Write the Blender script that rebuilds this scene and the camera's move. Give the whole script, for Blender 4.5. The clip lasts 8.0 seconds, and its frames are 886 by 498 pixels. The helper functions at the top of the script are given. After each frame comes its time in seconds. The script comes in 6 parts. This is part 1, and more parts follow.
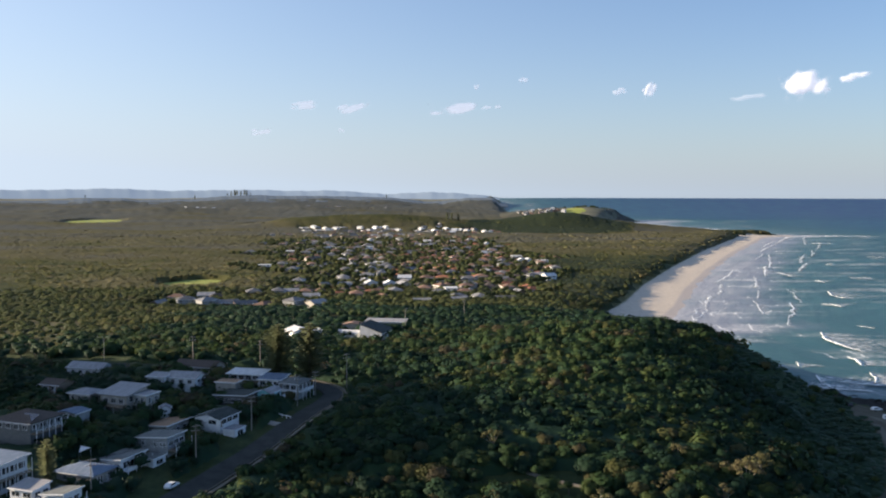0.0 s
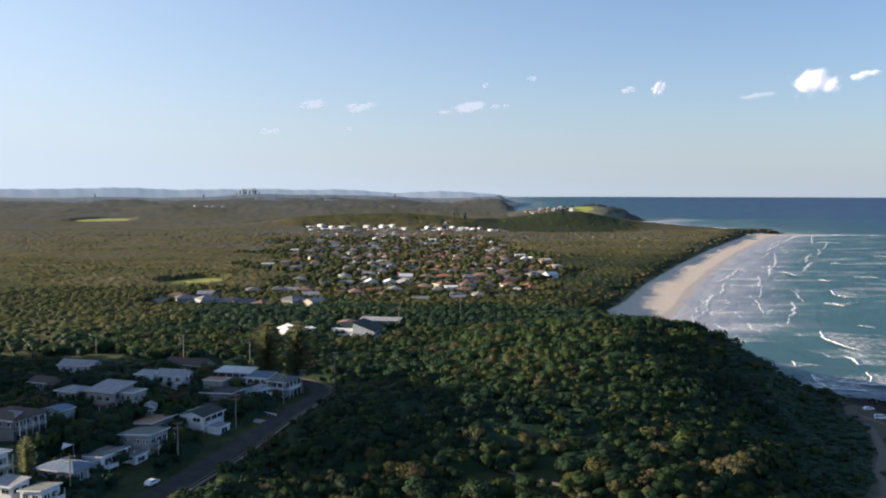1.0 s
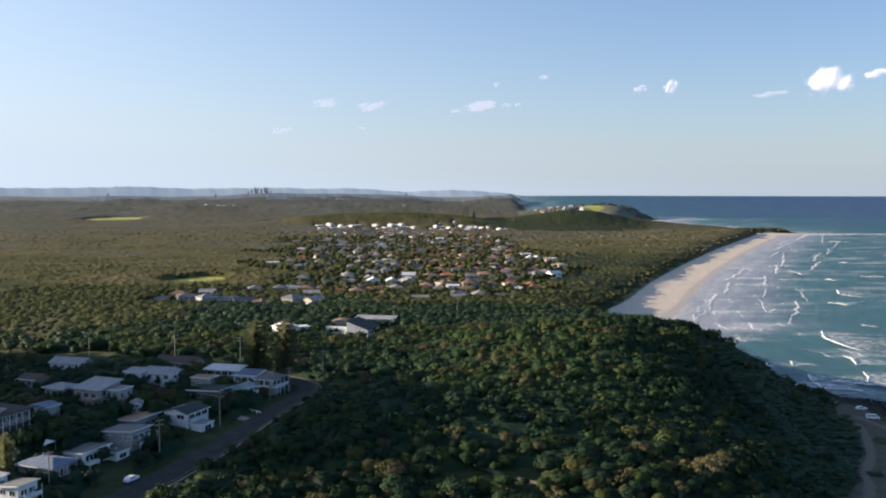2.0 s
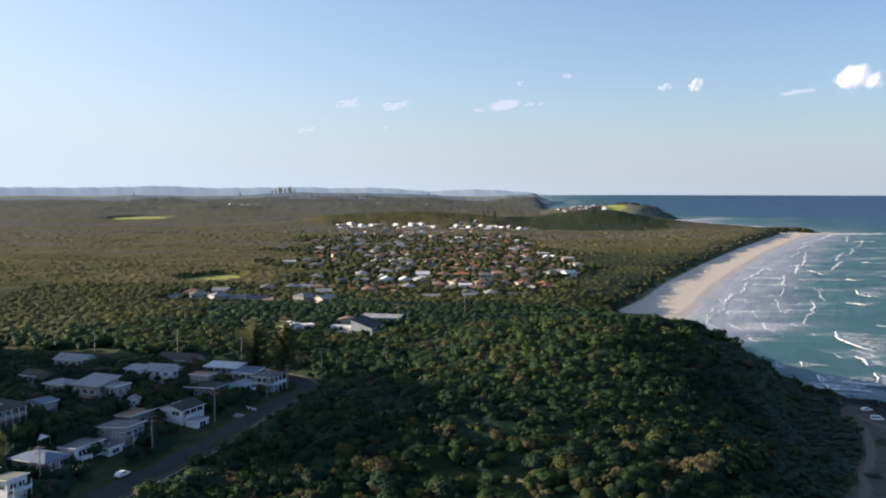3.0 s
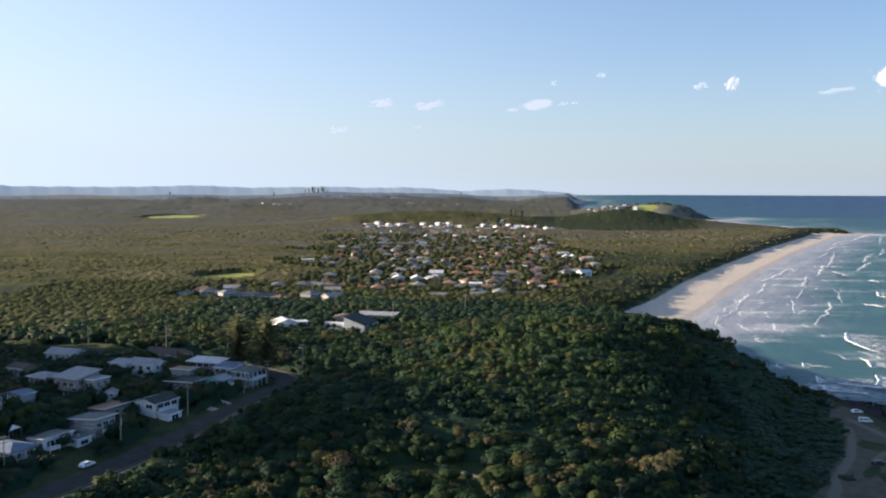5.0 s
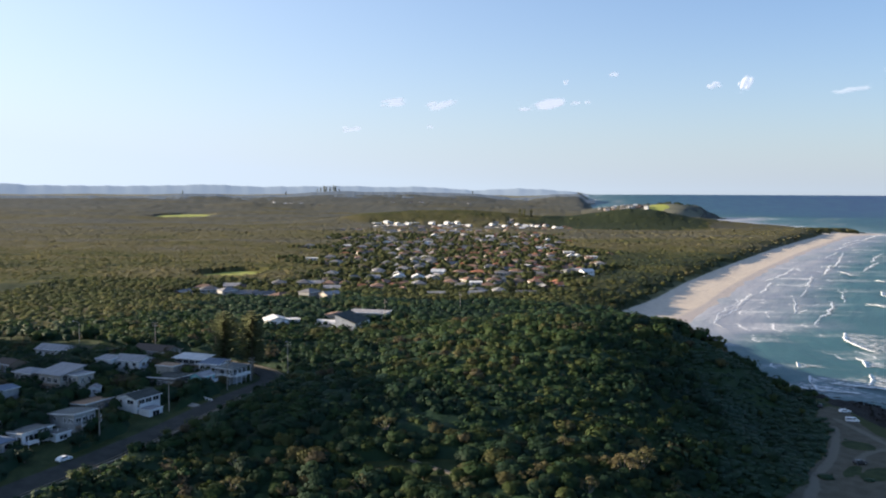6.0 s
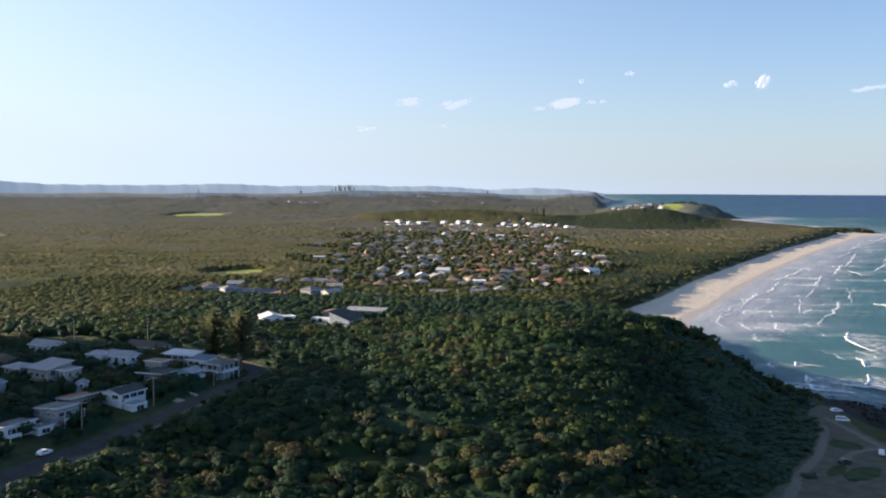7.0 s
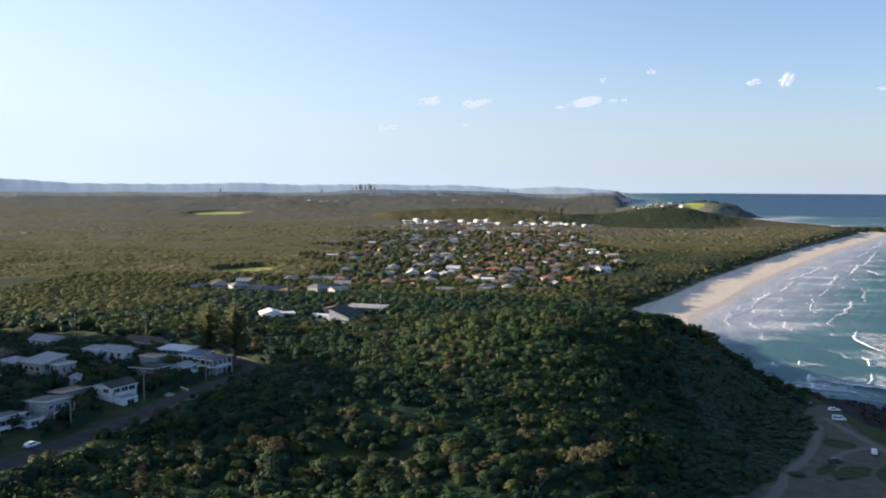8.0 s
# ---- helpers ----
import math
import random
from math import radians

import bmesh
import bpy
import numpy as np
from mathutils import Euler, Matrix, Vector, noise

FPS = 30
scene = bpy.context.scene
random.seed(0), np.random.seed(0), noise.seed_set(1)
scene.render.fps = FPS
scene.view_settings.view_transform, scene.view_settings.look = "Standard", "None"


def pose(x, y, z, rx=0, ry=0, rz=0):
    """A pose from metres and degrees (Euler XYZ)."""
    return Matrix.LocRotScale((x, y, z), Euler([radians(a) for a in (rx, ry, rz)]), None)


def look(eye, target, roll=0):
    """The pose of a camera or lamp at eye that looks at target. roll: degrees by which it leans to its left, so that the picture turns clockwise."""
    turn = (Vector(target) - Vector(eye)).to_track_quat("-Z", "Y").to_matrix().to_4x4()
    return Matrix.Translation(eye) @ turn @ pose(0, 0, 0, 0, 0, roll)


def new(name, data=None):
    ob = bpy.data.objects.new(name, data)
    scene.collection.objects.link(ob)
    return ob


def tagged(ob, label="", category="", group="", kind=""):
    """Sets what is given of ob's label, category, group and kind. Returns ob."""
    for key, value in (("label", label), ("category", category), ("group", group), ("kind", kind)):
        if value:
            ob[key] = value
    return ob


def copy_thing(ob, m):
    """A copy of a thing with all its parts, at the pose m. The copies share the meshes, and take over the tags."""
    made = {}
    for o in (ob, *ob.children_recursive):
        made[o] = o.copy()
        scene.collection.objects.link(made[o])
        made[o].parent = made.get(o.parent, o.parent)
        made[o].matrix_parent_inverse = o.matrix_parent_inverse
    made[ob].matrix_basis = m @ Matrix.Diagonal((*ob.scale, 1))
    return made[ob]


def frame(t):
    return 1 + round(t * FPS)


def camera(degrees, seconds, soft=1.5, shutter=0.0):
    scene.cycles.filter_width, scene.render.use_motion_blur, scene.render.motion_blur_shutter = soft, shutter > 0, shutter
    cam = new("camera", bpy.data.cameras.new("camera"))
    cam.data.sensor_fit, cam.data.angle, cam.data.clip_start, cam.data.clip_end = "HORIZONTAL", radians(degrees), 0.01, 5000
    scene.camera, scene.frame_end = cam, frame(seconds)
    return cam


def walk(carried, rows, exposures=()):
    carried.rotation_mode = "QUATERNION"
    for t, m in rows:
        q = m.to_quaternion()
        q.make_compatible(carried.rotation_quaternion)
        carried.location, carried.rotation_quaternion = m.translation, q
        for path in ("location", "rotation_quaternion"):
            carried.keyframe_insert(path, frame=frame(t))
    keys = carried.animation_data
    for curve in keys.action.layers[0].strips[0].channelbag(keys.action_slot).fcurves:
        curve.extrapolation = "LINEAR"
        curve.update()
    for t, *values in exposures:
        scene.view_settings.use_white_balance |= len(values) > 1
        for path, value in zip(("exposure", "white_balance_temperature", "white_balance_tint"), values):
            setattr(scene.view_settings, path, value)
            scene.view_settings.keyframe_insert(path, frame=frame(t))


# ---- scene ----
cam = camera(52.9, 8.0, soft=2.05)
METRES, EYE, TILT, LEAN, TURN = 84.0, 96.0, -3.63, -0.17, 0.0
ROWS = [
    (0.0, 0.0, 0.0, 0.0, 0.0, 0.0, -0.0),
    (0.5, 0.0477, -0.0023, -0.0008, 0.33, -0.04, 0.0),
    (1.0, 0.0996, -0.0048, -0.0013, 0.65, -0.07, -0.03),
    (1.5, 0.1549, -0.0069, -0.002, 0.99, -0.11, -0.05),
    (3.0, 0.3347, -0.0103, -0.0061, 3.1, -0.18, -0.15),
    (3.5, 0.3975, -0.0104, -0.0082, 4.07, -0.19, -0.21),
    (4.0, 0.4611, -0.0099, -0.0103, 4.6, -0.19, -0.26),
    (4.5, 0.5258, -0.009, -0.0129, 5.02, -0.19, -0.31),
    (6.0, 0.7259, -0.0042, -0.0215, 6.34, -0.24, -0.49),
    (6.5, 0.793, 0.0003, -0.0261, 6.82, -0.26, -0.54),
    (7.0, 0.8598, 0.0059, -0.0308, 7.43, -0.28, -0.6),
    (7.5, 0.9282, 0.0123, -0.0357, 8.16, -0.32, -0.65),
    (8.0, 0.9975, 0.02, -0.0408, 8.89, -0.35, -0.71),
]
walk(cam, [(t, pose(0, 0, EYE, TILT, LEAN, TURN) @ pose(METRES * x, METRES * y, METRES * z, 90 + pitch, roll, yaw)) for t, x, y, z, yaw, pitch, roll in ROWS],
     exposures=((0.0, 1.12, 5750, 18), (8.0, 1.3, 5700, 18)))

# ---- world and sun ----
SUN_AZ, SUN_EL = 80.0, 14.0       # degrees to the left of straight ahead, and above the horizon
world = bpy.data.worlds.new("world")
scene.world = world
world.use_nodes = True
wn = world.node_tree
sky = wn.nodes.new("ShaderNodeTexSky")
sky.sky_type = "NISHITA"
sky.sun_disc = False
sky.sun_elevation = radians(SUN_EL)
sky.sun_rotation = radians(-SUN_AZ)
sky.altitude, sky.air_density, sky.dust_density, sky.ozone_density = 90, 1.0, 0.8, 2.6
# sea haze: the sky pales towards the horizon, most of all on the sun's side
co = wn.nodes.new("ShaderNodeTexCoord").outputs["Generated"]


def wmath(op, a, b=0.0, clamp=False):
    n = wn.nodes.new("ShaderNodeMath")
    n.operation, n.use_clamp = op, clamp
    for i, v in enumerate((a, b)):
        if isinstance(v, bpy.types.NodeSocket):
            wn.links.new(v, n.inputs[i])
        else:
            n.inputs[i].default_value = v
    return n.outputs[0]


def wmix(f, a, b):
    n = wn.nodes.new("ShaderNodeMix")
    n.data_type = "RGBA"
    for i, v in ((0, f), (6, a), (7, b)):
        if isinstance(v, bpy.types.NodeSocket):
            wn.links.new(v, n.inputs[i])
        else:
            n.inputs[i].default_value = (*v, 1)
    return n.outputs[2]


dot = wn.nodes.new("ShaderNodeVectorMath")
dot.operation = "DOT_PRODUCT"
wn.links.new(co, dot.inputs[0])
dot.inputs[1].default_value = (-math.sin(radians(SUN_AZ)), math.cos(radians(SUN_AZ)), 0)
sunward = wmath("POWER", wmath("ADD", wmath("MULTIPLY", dot.outputs["Value"], 0.5), 0.5, True), 3.0)
sep = wn.nodes.new("ShaderNodeSeparateXYZ")
wn.links.new(co, sep.inputs[0])
low = wmath("POWER", wmath("SUBTRACT", 1.0, wmath("ABSOLUTE", sep.outputs[2]), True), 11.0)
glow = wmix(sunward, (3.1, 3.5, 3.5), (5.1, 5.7, 5.6))
thick = wmath("ADD", wmath("MULTIPLY", low, 0.8), wmath("MULTIPLY", sunward, 0.92), True)
wn.links.new(wmix(thick, sky.outputs[0], glow), wn.nodes["Background"].inputs[0])
wn.nodes["Background"].inputs[1].default_value = 0.079
sun = new("sun", bpy.data.lights.new("sun", "SUN"))
sun.data.energy, sun.data.angle, sun.data.color = 6.4, radians(0.6), (1.0, 0.79, 0.49)
sun_way = Vector((-math.sin(radians(SUN_AZ)) * math.cos(radians(SUN_EL)), math.cos(radians(SUN_AZ)) * math.cos(radians(SUN_EL)), math.sin(radians(SUN_EL))))
sun.matrix_world = look(sun_way * 300 + Vector((0, 300, 0)), (0, 300, 0))


# ---- materials ----
class Nodes:
    """A material's node tree with short ways to add nodes."""

    def __init__(self, name):
        self.m = bpy.data.materials.new(name)
        self.m.use_nodes = True
        self.t = self.m.node_tree
        self.b = self.t.nodes["Principled BSDF"]
        self.out = self.t.nodes["Material Output"]

    def add(self, kind, **inputs):
        n = self.t.nodes.new(kind)
        for k, v in inputs.items():
            self.put(n, k.replace("_", " "), v)
        return n

    def put(self, n, key, v):
        s = n.inputs[int(key)] if key.isdigit() else n.inputs[key]
        if isinstance(v, bpy.types.NodeSocket):
            self.t.links.new(v, s)
        else:
            s.default_value = (*v, 1) if isinstance(v, tuple) and len(v) == 3 and s.type == "RGBA" else v

    def math(self, op, a, b=0.0, c=0.0, clamp=False):
        n = self.t.nodes.new("ShaderNodeMath")
        n.operation, n.use_clamp = op, clamp
        for i, v in enumerate((a, b, c)):
            self.put(n, str(i), v)
        return n.outputs[0]

    def mix(self, f, a, b):
        n = self.t.nodes.new("ShaderNodeMix")
        n.data_type = "RGBA"
        self.put(n, "0", f), self.put(n, "6", a), self.put(n, "7", b)
        return n.outputs[2]

    def noise(self, scale, detail=4.0, vector=None, rough=0.55):
        n = self.add("ShaderNodeTexNoise", Scale=scale, Detail=detail, Roughness=rough)
        self.put(n, "Vector", vector if vector is not None else self.coords())
        return n.outputs[0]

    def coords(self, scale=None):
        c = self.t.nodes.new("ShaderNodeTexCoord").outputs["Object"]
        if scale:
            n = self.add("ShaderNodeMapping", Vector=c)
            n.inputs["Scale"].default_value = scale
            c = n.outputs[0]
        return c

    def step(self, v, a, b):
        n = self.t.nodes.new("ShaderNodeMapRange")
        n.interpolation_type = "SMOOTHSTEP"
        for k, x in (("0", v), ("1", a), ("2", b)):
            self.put(n, k, x)
        return n.outputs[0]

    def attr(self, name):
        n = self.t.nodes.new("ShaderNodeAttribute")
        n.attribute_name = name
        return n.outputs["Fac"]

    def ramp(self, v, *stops):
        n = self.t.nodes.new("ShaderNodeValToRGB")
        e = n.color_ramp.elements
        while len(e) < len(stops):
            e.new(0.5)
        for el, (p, c) in zip(e, stops):
            el.position, el.color = p, (*c, 1)
        self.put(n, "0", v)
        return n.outputs[0]

    def bump(self, height, strength, distance):
        n = self.add("ShaderNodeBump", Height=height, Strength=strength, Distance=distance)
        self.t.links.new(n.outputs[0], self.b.inputs["Normal"])

    def done(self, colour, rough, metal=0.0, spec=0.5):
        self.put(self.b, "Base Color", colour), self.put(self.b, "Roughness", rough), self.put(self.b, "Metallic", metal)
        self.put(self.b, "Specular IOR Level", spec)
        return self.m


def surface(name, a, b, scale, rough=0.7, bump=0.3, metal=0.0, spec=0.4, stretch=None, per_object=0.0):
    """A worn surface: two colours mixed by coarse stains and fine grain, with a fine relief."""
    n = Nodes(name)
    c = n.coords(stretch)
    coarse, fine = n.noise(scale, 5, c), n.noise(scale * 9, 4, c)
    f = n.step(n.math("ADD", n.math("MULTIPLY", coarse, 0.65), n.math("MULTIPLY", fine, 0.35)), 0.36, 0.64)
    col = n.mix(f, a, b)
    if per_object:
        r = n.t.nodes.new("ShaderNodeObjectInfo").outputs["Random"]
        h = n.add("ShaderNodeHueSaturation", Color=col, Value=n.math("ADD", n.math("MULTIPLY", r, per_object), 1 - per_object / 2))
        col = h.outputs[0]
    n.bump(fine, bump, 0.02)
    return n.done(col, n.math("ADD", n.math("MULTIPLY", fine, 0.25), rough - 0.12), metal, spec)


def foliage(name, stops, rnd, thin=0.4, mottle=0.22, round_=0.0):
    """Leaves: a colour for each tree by rnd ('tint' or 'object'), varied from leaf tuft to leaf tuft; light comes through them."""
    n = Nodes(name)
    r = n.attr("tint") if rnd == "tint" else n.t.nodes.new("ShaderNodeObjectInfo").outputs["Random"]
    isl = n.t.nodes.new("ShaderNodeNewGeometry").outputs["Random Per Island"]
    col = n.ramp(r, *stops)
    h = n.add("ShaderNodeHueSaturation", Color=col, Value=n.math("ADD", n.math("MULTIPLY", isl, mottle), 1 - mottle / 2),
              Hue=n.math("ADD", n.math("MULTIPLY", isl, 0.03), 0.485))
    col = h.outputs[0]
    n.done(col, 0.65, 0.0, 0.12)
    tr = n.add("ShaderNodeBsdfTranslucent", Color=col)
    if round_:
        # a leaf tuft is a loose tangle: it takes the light mostly as the round of the crown does
        a = n.t.nodes.new("ShaderNodeAttribute")
        a.attribute_name = "outward"
        w = n.add("ShaderNodeVectorTransform", Vector=a.outputs["Vector"])
        w.vector_type, w.convert_from, w.convert_to = "NORMAL", "OBJECT", "WORLD"
        flat = n.t.nodes.new("ShaderNodeNewGeometry").outputs["Normal"]
        m = n.t.nodes.new("ShaderNodeMix")
        m.data_type = "VECTOR"
        n.put(m, "0", round_), n.put(m, "4", flat), n.put(m, "5", w.outputs[0])
        nm = n.t.nodes.new("ShaderNodeVectorMath")
        nm.operation = "NORMALIZE"
        n.put(nm, "0", m.outputs[1])
        n.put(n.b, "Normal", nm.outputs[0]), n.put(tr, "Normal", nm.outputs[0])
    mx = n.add("ShaderNodeMixShader", Fac=thin)
    n.t.links.new(n.b.outputs[0], mx.inputs[1]), n.t.links.new(tr.outputs[0], mx.inputs[2]), n.t.links.new(mx.outputs[0], n.out.inputs[0])
    return n.m


SCRUB = [(0.0, (0.023, 0.05, 0.03)), (0.3, (0.029, 0.06, 0.031)), (0.55, (0.043, 0.077, 0.028)), (0.75, (0.074, 0.1, 0.032)), (0.88, (0.1, 0.105, 0.038)), (1.0, (0.1, 0.086, 0.05))]
LEAVES = [(p ** 0.6, c) for p, c in SCRUB]
WOODS = [(0.0, (0.07, 0.092, 0.044)), (0.4, (0.096, 0.116, 0.044)), (0.75, (0.128, 0.134, 0.05)), (1.0, (0.13, 0.122, 0.062))]
# the upper stops are leaf colour with distance haze painted in
PLAIN_HAZED = [(0.0, (0.052, 0.076, 0.044)), (0.2, (0.14, 0.146, 0.05)), (0.45, (0.205, 0.188, 0.088)), (0.7, (0.195, 0.19, 0.132)), (1.0, (0.19, 0.2, 0.175))]
m_leaf = foliage("scrub_leaves", LEAVES, "object", round_=0.65)
m_scrub = foliage("scrub_canopy", SCRUB, "tint", round_=0.65)
m_woods = foliage("wood_canopy", WOODS, "tint", 0.5, 0.12, 0.85)
m_plain = foliage("hazed_plain_canopy", PLAIN_HAZED, "tint", 0.6, 0.0)
m_olive = foliage("hazed_olive_canopy", PLAIN_HAZED, "tint", 0.5, 0.12, 0.75)
m_pine = foliage("pine_needles", [(0, (0.13, 0.15, 0.08)), (1, (0.15, 0.16, 0.085))], "object", 0.6)
m_heath = foliage("heath_leaves", [(0, (0.04, 0.078, 0.05)), (1, (0.062, 0.102, 0.056))], "tint", 0.4, 0.1, 0.7)
m_dry = foliage("dry_leaves", [(0, (0.105, 0.11, 0.045)), (1, (0.155, 0.135, 0.065))], "object", 0.35, 0.3, 0.4)
m_palebark = surface("pale_bark", (0.24, 0.21, 0.17), (0.36, 0.32, 0.26), 2.0, 0.9, 0.5)
m_bark = surface("bark", (0.1, 0.08, 0.06), (0.2, 0.17, 0.13), 2.0, 0.9, 0.6)
m_asphalt = surface("asphalt", (0.034, 0.038, 0.036), (0.054, 0.057, 0.053), 0.25, 0.9, 0.3, spec=0.15)
m_concrete = surface("concrete", (0.2, 0.19, 0.17), (0.3, 0.285, 0.25), 0.5, 0.85, 0.3)
m_path = surface("worn_path", (0.13, 0.115, 0.085), (0.2, 0.18, 0.14), 0.6, 0.9, 0.3)
m_rock = surface("basalt_rock", (0.012, 0.012, 0.012), (0.035, 0.034, 0.032), 0.6, 0.85, 0.8, spec=0.06)
m_glass = surface("window_glass", (0.02, 0.025, 0.03), (0.035, 0.04, 0.045), 0.4, 0.17, 0.02, 0, 0.8)
m_white = surface("white_paint", (0.58, 0.59, 0.6), (0.72, 0.72, 0.71), 0.6, 0.6, 0.1)
m_trim = surface("trim_paint", (0.7, 0.71, 0.72), (0.82, 0.82, 0.82), 2.0, 0.5, 0.05)
m_cream = surface("cream_render", (0.28, 0.265, 0.235), (0.37, 0.345, 0.305), 0.6, 0.75, 0.2)
m_greywall = surface("grey_render", (0.24, 0.25, 0.25), (0.33, 0.34, 0.34), 0.5, 0.8, 0.2)
m_darkwall = surface("dark_cladding", (0.1, 0.11, 0.11), (0.16, 0.165, 0.165), 0.8, 0.7, 0.2, stretch=(1, 1, 6))
m_teal = surface("turquoise_paint", (0.16, 0.42, 0.44), (0.25, 0.52, 0.53), 1.0, 0.6, 0.1)
m_brick = surface("brown_brick", (0.13, 0.088, 0.064), (0.21, 0.145, 0.105), 1.5, 0.85, 0.4)
m_timber = surface("weathered_timber", (0.16, 0.12, 0.08), (0.27, 0.21, 0.15), 1.0, 0.8, 0.3, stretch=(1, 6, 6))
m_solar = surface("solar_glass", (0.015, 0.02, 0.045), (0.025, 0.035, 0.08), 2.0, 0.15, 0.02, 0, 0.8)
m_steel = surface("galvanised_steel", (0.4, 0.41, 0.42), (0.52, 0.53, 0.54), 4.0, 0.45, 0.1, 0.8)
m_polewood = surface("pole_timber", (0.2, 0.18, 0.15), (0.32, 0.29, 0.25), 1.5, 0.85, 0.4, stretch=(6, 6, 1))
m_rubber = surface("tyre_rubber", (0.015, 0.015, 0.015), (0.03, 0.03, 0.03), 6, 0.85, 0.2)
m_carwhite = surface("white_car_paint", (0.72, 0.73, 0.74), (0.8, 0.8, 0.8), 2.0, 0.28, 0.0)
m_cardark = surface("dark_car_paint", (0.03, 0.032, 0.036), (0.05, 0.052, 0.056), 2.0, 0.28, 0.0)


def metal_roof(name, a, b, per_object=0.0):
    """Ribbed sheet steel, the ribs running along local Y, weathered in streaks."""
    n = Nodes(name)
    c = n.coords()
    w = n.add("ShaderNodeTexWave", Vector=c, Scale=1.6)
    w.bands_direction = "X"
    s = n.noise(0.5, 5, n.coords((3, 0.4, 1)))
    col = n.mix(n.step(s, 0.35, 0.65), a, b)
    if per_object:
        r = n.t.nodes.new("ShaderNodeObjectInfo").outputs["Random"]
        col = n.add("ShaderNodeHueSaturation", Color=col, Value=n.math("ADD", n.math("MULTIPLY", r, per_object), 1 - per_object / 2)).outputs[0]
    n.bump(w.outputs[1], 0.35, 0.04)
    return n.done(col, n.math("ADD", n.math("MULTIPLY", s, 0.2), 0.6), 0.0, 0.1)


m_roofs = {
    "light": metal_roof("light_steel_roof", (0.24, 0.24, 0.25), (0.33, 0.33, 0.34)),
    "white": metal_roof("white_steel_roof", (0.5, 0.51, 0.52), (0.62, 0.63, 0.63)),
    "blue": metal_roof("blue_grey_steel_roof", (0.11, 0.15, 0.21), (0.16, 0.2, 0.27)),
    "grey": metal_roof("grey_steel_roof", (0.11, 0.122, 0.12), (0.17, 0.182, 0.178)),
    "dark": metal_roof("dark_green_steel_roof", (0.032, 0.042, 0.041), (0.058, 0.068, 0.066)),
    "tan": metal_roof("tan_rusted_roof", (0.26, 0.165, 0.1), (0.36, 0.25, 0.17)),
    "brown": surface("brown_roof_tiles", (0.055, 0.043, 0.036), (0.1, 0.075, 0.06), 1.2, 0.8, 0.4, stretch=(1, 3, 3)),
    "orange": surface("terracotta_roof_tiles", (0.22, 0.085, 0.045), (0.3, 0.125, 0.065), 0.8, 0.8, 0.4, per_object=0.5),
    "terra": surface("faded_terracotta_tiles", (0.15, 0.088, 0.062), (0.22, 0.135, 0.095), 0.8, 0.8, 0.4, per_object=0.5),
    "slate": surface("slate_grey_tiles", (0.12, 0.12, 0.125), (0.2, 0.2, 0.205), 0.8, 0.7, 0.4, per_object=0.6),
}


def ground_material():
    n = Nodes("ground")
    c = n.coords()
    big, mid, fine = n.noise(0.02, 5, c), n.noise(0.25, 5, c), n.noise(2.5, 5, c)
    scrub = n.mix(n.step(mid, 0.35, 0.65), (0.026, 0.04, 0.015), (0.045, 0.06, 0.022))
    scrub = n.mix(n.step(big, 0.4, 0.6), scrub, n.mix(fine, (0.036, 0.05, 0.018), (0.06, 0.07, 0.028)))
    grass = n.mix(n.step(mid, 0.3, 0.7), (0.027, 0.043, 0.02), (0.05, 0.066, 0.028))
    field = n.mix(n.step(big, 0.3, 0.7), (0.22, 0.26, 0.06), (0.3, 0.32, 0.09))
    sand = n.mix(n.step(mid, 0.3, 0.7), (0.52, 0.45, 0.36), (0.61, 0.535, 0.435))
    sand = n.mix(n.step(n.attr("wet"), 0.2, 0.8), sand, (0.42, 0.38, 0.35))
    dirt = n.mix(n.step(mid, 0.3, 0.7), (0.082, 0.078, 0.058), (0.115, 0.108, 0.082))
    dirt = n.mix(n.step(n.math("ADD", n.attr("worn"), n.math("MULTIPLY", n.math("SUBTRACT", mid, 0.5), 0.8)), 0.3, 0.8), dirt, (0.15, 0.142, 0.115))
    rock = n.mix(n.step(fine, 0.35, 0.65), (0.014, 0.014, 0.014), (0.045, 0.044, 0.04))
    # far land: distance haze painted into the ground colour
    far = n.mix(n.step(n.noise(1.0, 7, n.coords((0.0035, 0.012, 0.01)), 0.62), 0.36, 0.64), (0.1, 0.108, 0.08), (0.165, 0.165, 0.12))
    plain = n.mix(n.step(n.noise(0.03, 6, c), 0.35, 0.65), (0.1, 0.105, 0.05), (0.14, 0.136, 0.062))
    wob = n.math("MULTIPLY", n.math("SUBTRACT", mid, 0.5), 0.7)
    col = scrub
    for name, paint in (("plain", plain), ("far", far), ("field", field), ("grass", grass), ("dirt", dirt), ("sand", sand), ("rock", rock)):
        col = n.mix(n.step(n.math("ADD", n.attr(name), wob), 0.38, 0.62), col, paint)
    n.bump(n.math("ADD", fine, n.math("MULTIPLY", mid, 2.0)), 0.5, 0.3)
    return n.done(col, 0.9, 0.0, 0.1)


